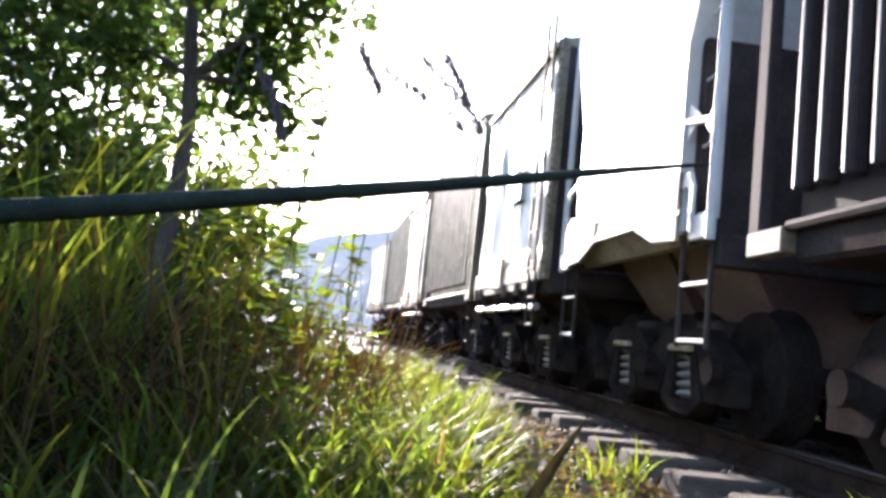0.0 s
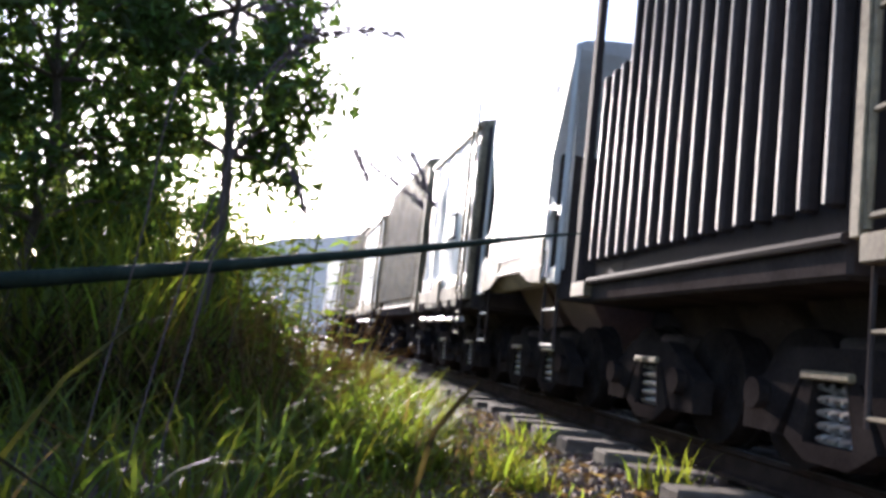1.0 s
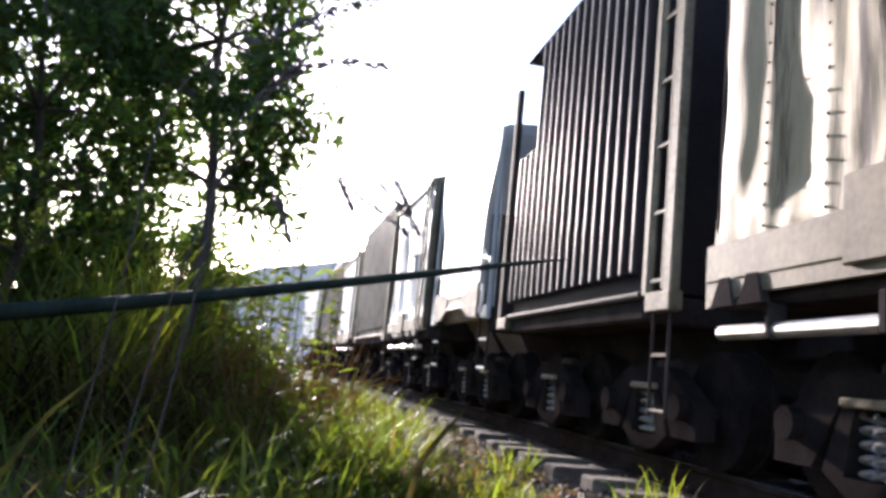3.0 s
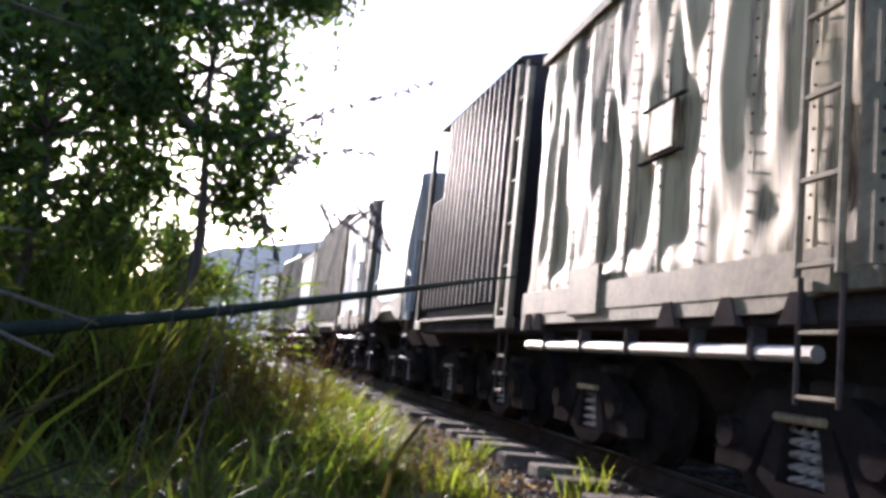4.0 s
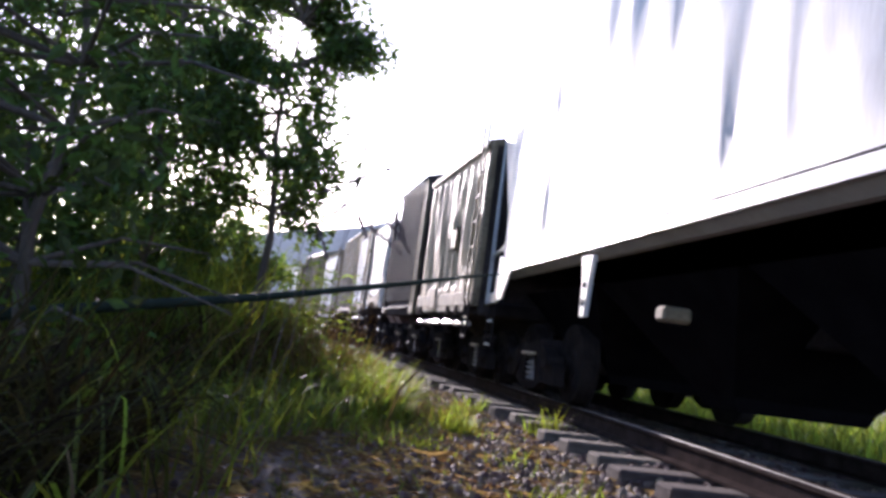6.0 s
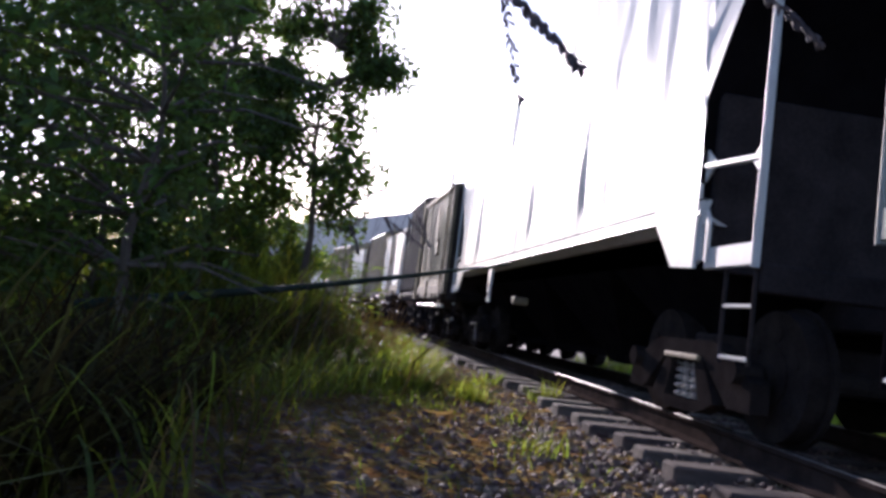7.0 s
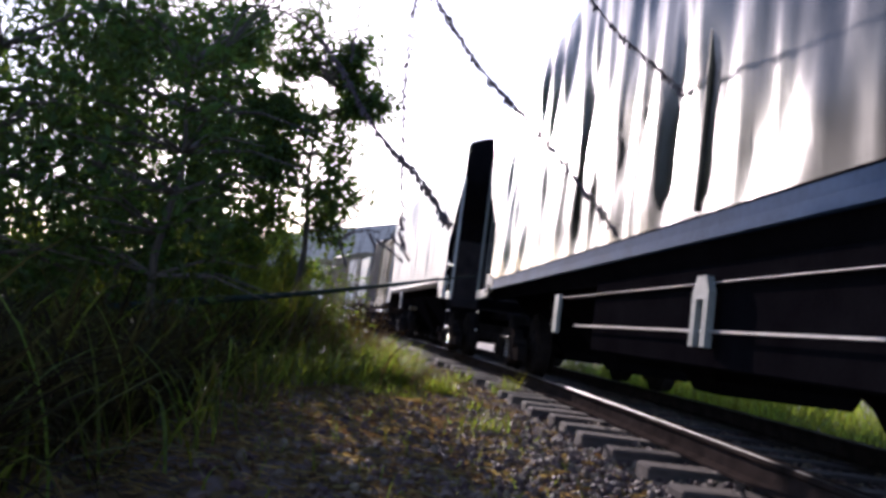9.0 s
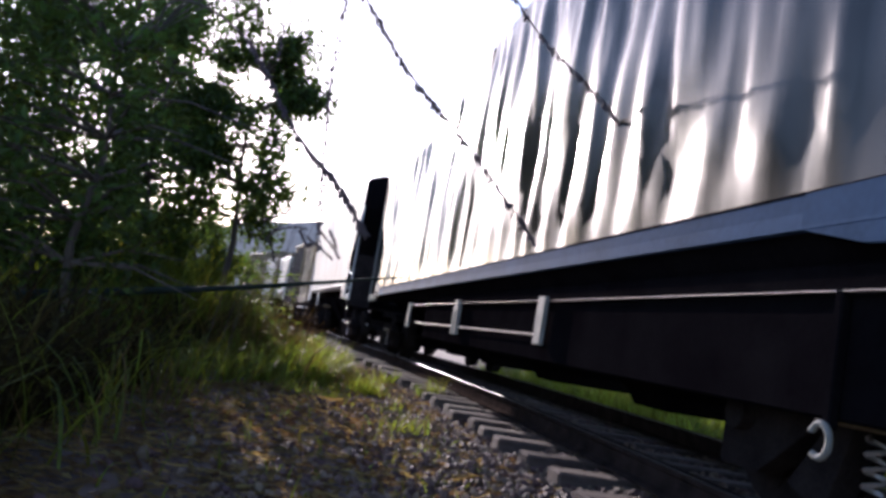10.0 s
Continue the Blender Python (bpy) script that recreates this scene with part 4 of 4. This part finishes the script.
tree("tree", "low leafy tree at the field's edge", -5.9, 6.4, 5.6, 2.0, 0.5, 15000, 0.06, 6, 0.09, 40)
tree("tree", "leafy tree deep in the thicket", -7.2, 3.4, 5.0, 2.2, 0.4, 12000, 0.065, 7, 0.09, 36)
# the first four bushes are added to shade the grass before them
for bx, by, bh, sd in ((-1.9, 6.7, 1.7, 21), (-2.8, 7.2, 2.0, 23), (-1.5, 8.2, 1.6, 22), (-2.6, 10.0, 2.4, 29), (-2.4, 6.6, 1.3, 24), (-3.4, 6.0, 1.9, 25), (-4.4, 5.0, 1.9, 26), (-5.4, 3.2, 1.9, 27), (-4.4, 1.2, 1.6, 28)):
    tree("bush", "leafy green bush above the grass", bx, by, bh, 0.75, 0.2, 5200, 0.045, sd, 0.03, 20)

# ---- distance ----
SKYLINE = [(-90, 2.0), (-40, 3.0), (-20, 2.0), (-12, 3.4), (-10, 4.9), (-7, 6.1), (-4, 6.7), (-1, 7.3), (2, 8.2), (5, 8.2), (9, 5.5), (14, 4.0), (30, 3.5), (60, 3.0), (90, 2.0)]   # degrees across, degrees up
hv, hf = [], []
nx, nyy = 320, 34
for j in range(nyy):
    q = j / (nyy - 1)
    for i in range(nx):
        a = -80 + 160 * i / (nx - 1)
        d = 110 + 60 * q
        x, y = d * math.sin(radians(a)), d * math.cos(radians(a))
        up = 140 * math.tan(radians(np.interp(a, [p[0] for p in SKYLINE], [p[1] for p in SKYLINE])))
        z = -0.3 + up * math.sin(math.pi / 2 * min(1, q * 1.9)) + q * (1.0 * noise.noise((x * 0.06, y * 0.05, 2)) + 0.9 * noise.noise((x * 0.3, y * 0.25, 0)) + 0.7 * noise.noise((x * 0.8, y * 0.7, 5)))
        hv.append((x, y, z))
for j in range(nyy - 1):
    for i in range(nx - 1):
        k = j * nx + i
        hf.append((k, k + 1, k + nx + 1, k + nx))
tagged(raw("backdrop", hv, hf, M_HILL, smooth=True), "blue wooded hill behind the trees, haze in its colour", "hill", kind="structure")


bm = B()
bmesh.ops.create_icosphere(bm, subdivisions=3, radius=18)
m_sun = bpy.data.materials.new("sun_surface")
m_sun.use_nodes = True
m_sun.node_tree.nodes.clear()
_e, _o = m_sun.node_tree.nodes.new("ShaderNodeEmission"), m_sun.node_tree.nodes.new("ShaderNodeOutputMaterial")
_e.inputs["Color"].default_value, _e.inputs["Strength"].default_value = (1, 0.97, 0.9, 1), 60
m_sun.node_tree.links.new(_e.outputs[0], _o.inputs["Surface"])
sun_ball = part("sun_disc", bm, m_sun)
sun_ball.location = SUN_DIR * 2500 + Vector((8, 0, 22))      # clear of the sunbeams that reach the place
tagged(sun_ball, "low bright sun behind the trees", "sun", kind="structure")


# ---- cane and hanging seed heads ----
def stalk(name, label, cat, pts, r0, r1, mat, seeds=(), seed_len=0.03, sd=0, brush=0.006):
    r = random.Random(sd)
    root = new(name)
    tagged(root, label, cat)
    P = [Vector(p) for p in pts]
    fine = []
    for i in range(len(P) - 1):
        a, b, c, d = P[max(i - 1, 0)], P[i], P[i + 1], P[min(i + 2, len(P) - 1)]
        for k in range(6):
            q = k / 6
            fine.append(0.5 * ((2 * b) + (c - a) * q + (2 * a - 5 * b + 4 * c - d) * q * q + (3 * b - a - 3 * c + d) * q ** 3))
    fine.append(P[-1])
    v, f = [], []
    tube(v, f, fine, [r0 + (r1 - r0) * i / (len(fine) - 1) for i in range(len(fine))], 7)
    raw("stem", v, f, mat, root, smooth=True)
    if seeds:
        v, f = [], []
        lo = int(len(fine) * seeds[0])
        for _ in range(seeds[1]):
            k = r.randrange(lo, len(fine) - 1)
            c = fine[k].lerp(fine[k + 1], r.random()) + Vector((r.gauss(0, brush), r.gauss(0, brush), r.gauss(-0.003, brush)))
            d = ((fine[k + 1] - fine[k]).normalized() + Vector((r.gauss(0, 0.45), r.gauss(0, 0.45), r.gauss(-0.5, 0.4)))).normalized()
            l = seed_len * r.uniform(0.6, 1.2)
            tube(v, f, [c, c + d * l * 0.5, c + d * l], [0.001, 0.19 * l, 0.001], 5)
        tagged(raw("seed_head", v, f, M_SEED, root, smooth=True), kind="stuff")
    return root


stalk("cane", "long dark green cane leaning across the grass", "cane", [(-2.9, 1.5, 0.35), (-1.9, 1.95, 0.58), (-0.9, 2.3, 0.80), (0.2, 2.8, 1.08), (0.95, 3.1, 1.28), (1.3, 3.2, 1.36)], 0.055, 0.005, M_STEM)
cane = bpy.data.objects["cane"]
for cx, cy, cz, cr in ((-1.9, 1.95, 0.58, 0.046), (-0.9, 2.3, 0.80, 0.036), (0.2, 2.8, 1.08, 0.024), (0.95, 3.1, 1.28, 0.012)):
    bm = B()
    rod(bm, (cx - 0.012, cy - 0.005, cz - 0.003), (cx + 0.012, cy + 0.005, cz + 0.003), cr, 10)
    part("node", bm, M_STEM, cane)


TWIGS = []
TWIGS.append(stalk("hanging_twig", "thin hanging twig with dark seed pods", "twig", [(-1.450, -0.550, 2.750), (-0.736, -2.936, 2.240), (-0.364, -2.816, 2.150), (0.008, -2.786, 1.688), (0.296, -2.756, 1.436), (0.482, -2.756, 1.208)], 0.0084, 0.0030, M_SEED, (0.40, 300), 0.048, 1))
TWIGS.append(stalk("hanging_twig", "thin hanging twig with dark seed pods", "twig", [(-1.450, -0.550, 2.750), (-0.436, -2.936, 2.420), (0.092, -2.816, 2.654), (0.146, -2.786, 1.964), (0.194, -2.756, 1.484), (0.248, -2.756, 1.064)], 0.0054, 0.0018, M_SEED, (0.36, 170), 0.038, 2))
TWIGS.append(stalk("hanging_twig", "thin hanging twig with dark seed pods", "twig", [(-1.450, -0.550, 2.750), (-0.436, -2.876, 2.540), (0.098, -2.816, 2.624), (0.584, -2.786, 2.126), (0.974, -2.756, 1.802), (1.466, -2.756, 1.304)], 0.0078, 0.0024, M_SEED, (0.40, 300), 0.046, 3))
TWIGS.append(stalk("hanging_twig", "thin hanging twig with dark seed pods", "twig", [(-1.450, -0.550, 2.750), (-0.316, -2.876, 2.720), (0.788, -2.816, 2.888), (1.340, -2.786, 2.480), (1.700, -2.756, 2.246), (1.994, -2.756, 1.988)], 0.0072, 0.0024, M_SEED, (0.44, 220), 0.040, 4))
TWIGS.append(stalk("hanging_twig", "thin hanging twig with dark seed pods", "twig", [(-1.450, -0.550, 2.750), (-0.496, -2.936, 2.300), (-0.172, -2.816, 2.666), (-0.172, -2.786, 2.300), (-0.172, -2.756, 2.090)], 0.0048, 0.0018, M_SEED, (0.44, 60), 0.030, 5))
stalk("grass_panicle", "thin grass stalk with a drooping dark seed head", "grass stalk", [(-0.81, 3.20, -0.10), (-0.74, 3.20, 0.87), (-0.65, 3.20, 1.59), (-0.59, 3.20, 1.67), (-0.57, 3.20, 1.57), (-0.49, 3.20, 1.43), (-0.44, 3.20, 1.28)], 0.0035, 0.002, M_SEED, (0.66, 210), 0.026, 6, 0.010)
stalk("grass_panicle", "thin grass stalk with a drooping dark seed head", "grass stalk", [(-0.43, 3.30, -0.10), (-0.36, 3.30, 0.96), (-0.27, 3.30, 1.76), (-0.21, 3.30, 1.84), (-0.19, 3.30, 1.74), (-0.13, 3.30, 1.64), (-0.09, 3.30, 1.55)], 0.0035, 0.002, M_SEED, (0.66, 210), 0.026, 7, 0.010)
stalk("grass_panicle", "thin grass stalk with a drooping dark seed head", "grass stalk", [(-0.49, 3.35, -0.10), (-0.38, 3.35, 0.92), (-0.24, 3.35, 1.70), (-0.15, 3.35, 1.78), (-0.11, 3.35, 1.68), (0.10, 3.35, 1.56), (0.28, 3.35, 1.44)], 0.0035, 0.002, M_SEED, (0.66, 210), 0.026, 8, 0.010)
stalk("grass_panicle", "thin grass stalk with a drooping dark seed head", "grass stalk", [(-0.30, 3.50, -0.10), (-0.19, 3.50, 0.98), (-0.05, 3.50, 1.80), (0.04, 3.50, 1.88), (0.08, 3.50, 1.78), (0.24, 3.50, 1.63), (0.37, 3.50, 1.48)], 0.0035, 0.002, M_SEED, (0.66, 210), 0.026, 9, 0.010)
stalk("grass_panicle", "thin grass stalk with a drooping dark seed head", "grass stalk", [(-0.20, 3.60, -0.10), (-0.09, 3.60, 1.01), (0.05, 3.60, 1.86), (0.14, 3.60, 1.94), (0.18, 3.60, 1.84), (0.25, 3.60, 1.73), (0.30, 3.60, 1.62)], 0.0035, 0.002, M_SEED, (0.66, 210), 0.026, 10, 0.010)
stalk("grass_panicle", "thin arching grass stalk with sparse seeds", "grass stalk", [(-0.76, 0.60, -0.10), (-0.66, 0.60, 0.73), (-0.59, 0.60, 1.32), (-0.23, 0.60, 1.61), (0.23, 0.60, 1.83)], 0.003, 0.0015, M_SEED, (0.6, 100), 0.03, 10)
stalk("grass_panicle", "thin arching grass stalk with sparse seeds", "grass stalk", [(-0.55, 0.60, -0.10), (-0.45, 0.60, 0.76), (-0.43, 0.60, 1.17), (-0.26, 0.60, 1.44), (0.01, 0.60, 1.50)], 0.003, 0.0015, M_SEED, (0.6, 90), 0.03, 11)
stalk("grass_panicle", "thin arching grass stalk with sparse seeds", "grass stalk", [(-0.63, 0.60, -0.10), (-0.53, 0.60, 0.65), (-0.38, 0.60, 1.23), (-0.22, 0.60, 1.54), (-0.18, 0.60, 1.92)], 0.003, 0.0015, M_SEED, (0.6, 60), 0.03, 12)

# ---- sleepers and ballast, nearest first ----
track = new("track_bed")
tagged(track, "wooden sleepers bedded in grey gravel", "track", kind="structure")
bm = B()
box(bm, -1.4, 1.4, -0.115, 0.115, -0.16, 0.0, 0.015)
sleeper = finish(bm, "sleeper", M_SLEEPER)
r = random.Random(3)
for k in range(70):
    y = -12 + 0.6 * k
    part("sleeper", sleeper, None, track, at=pose(track_x(y) + r.uniform(-0.06, 0.06), y + r.uniform(-0.03, 0.03), r.uniform(-0.012, 0.0), r.uniform(-1, 1), r.uniform(-0.6, 0.6), track_yaw(y) + r.uniform(-2, 2)))

ico = bmesh.new()
bmesh.ops.create_icosphere(ico, subdivisions=1, radius=1)
IV = [v.co.copy() for v in ico.verts]
IFC = [tuple(v.index for v in f.verts) for f in ico.faces]
ico.free()
verts, faces = [], []
for _ in range(24000):
    y = r.uniform(-8, 12) if r.random() < 0.8 else r.uniform(-12, 24)
    d = r.uniform(-1.9, 2.05)
    if r.random() < 0.45:
        d = 1.3 + abs(r.gauss(0, 1.0))
    x = track_x(y) - d
    s = r.uniform(0.012, 0.036)
    m = Matrix.Translation((x, y, ground_z(x, y) + s * 0.35)) @ Euler((r.uniform(0, 6), r.uniform(0, 6), r.uniform(0, 6))).to_matrix().to_4x4() @ Matrix.Diagonal((s * r.uniform(0.7, 1.4), s, s * r.uniform(0.5, 0.9), 1))
    b0 = len(verts)
    verts += [m @ (v * (1 + 0.25 * noise.noise(v * 3 + Vector((b0, 0, 0))))) for v in IV]
    faces += [(a + b0, b + b0, c + b0) for a, b, c in IFC]
gravel = raw("gravel", verts, faces, M_STONE)
tagged(gravel, "loose grey and brown ballast stones", "gravel", kind="stuff")


# ---- what moves ----
def motions():
    for root, mid, wheels in WAGONS:
        rows = []
        b = max(y for _, y, _ in wheels)               # turned as its bogies stand on the curve
        for k in range(41):
            t = k * 0.25
            y = mid + travelled(t)
            xf, xr = track_x(y + b), track_x(y - b)
            rows.append((t, pose(0.07 * (xf + xr) + 0.86 * track_x(y), y, 0, 0, 0, math.degrees(math.atan2(xr - xf, 2 * b)))))
        walk(root, rows)
        for w, y, rad in wheels:
            walk(w, [(k * 0.1, pose(0, y, rad + 0.172, -math.degrees(travelled(k * 0.1) / rad), 0, 0)) for k in range(101)])
    hinge, reach = Vector((-1.45, -0.55, 2.75)), Vector((2.9, -2.2, 0.0))
    axis = reach.cross(Vector((0, 0, 1))).normalized()
    for i, twig in enumerate(TWIGS):                   # bough tilted over time to fit the camera's view, with a slight sway
        lift = [(0.0, 11.0), (3.2, 11.5), (6.2, 11.0), (7.5, 9.5), (8.0, 8.5), (8.3, 5.0), (8.6, 2.0), (9.0, 0.6), (9.5, 0.0), (10.0, 0.0)]
        walk(twig, [(t, Matrix.Translation(hinge) @ Matrix.Rotation(radians(a + 0.25 * math.sin(3 * t + i)), 4, axis) @ Matrix.Translation(-hinge)) for t, a in lift])


motions()
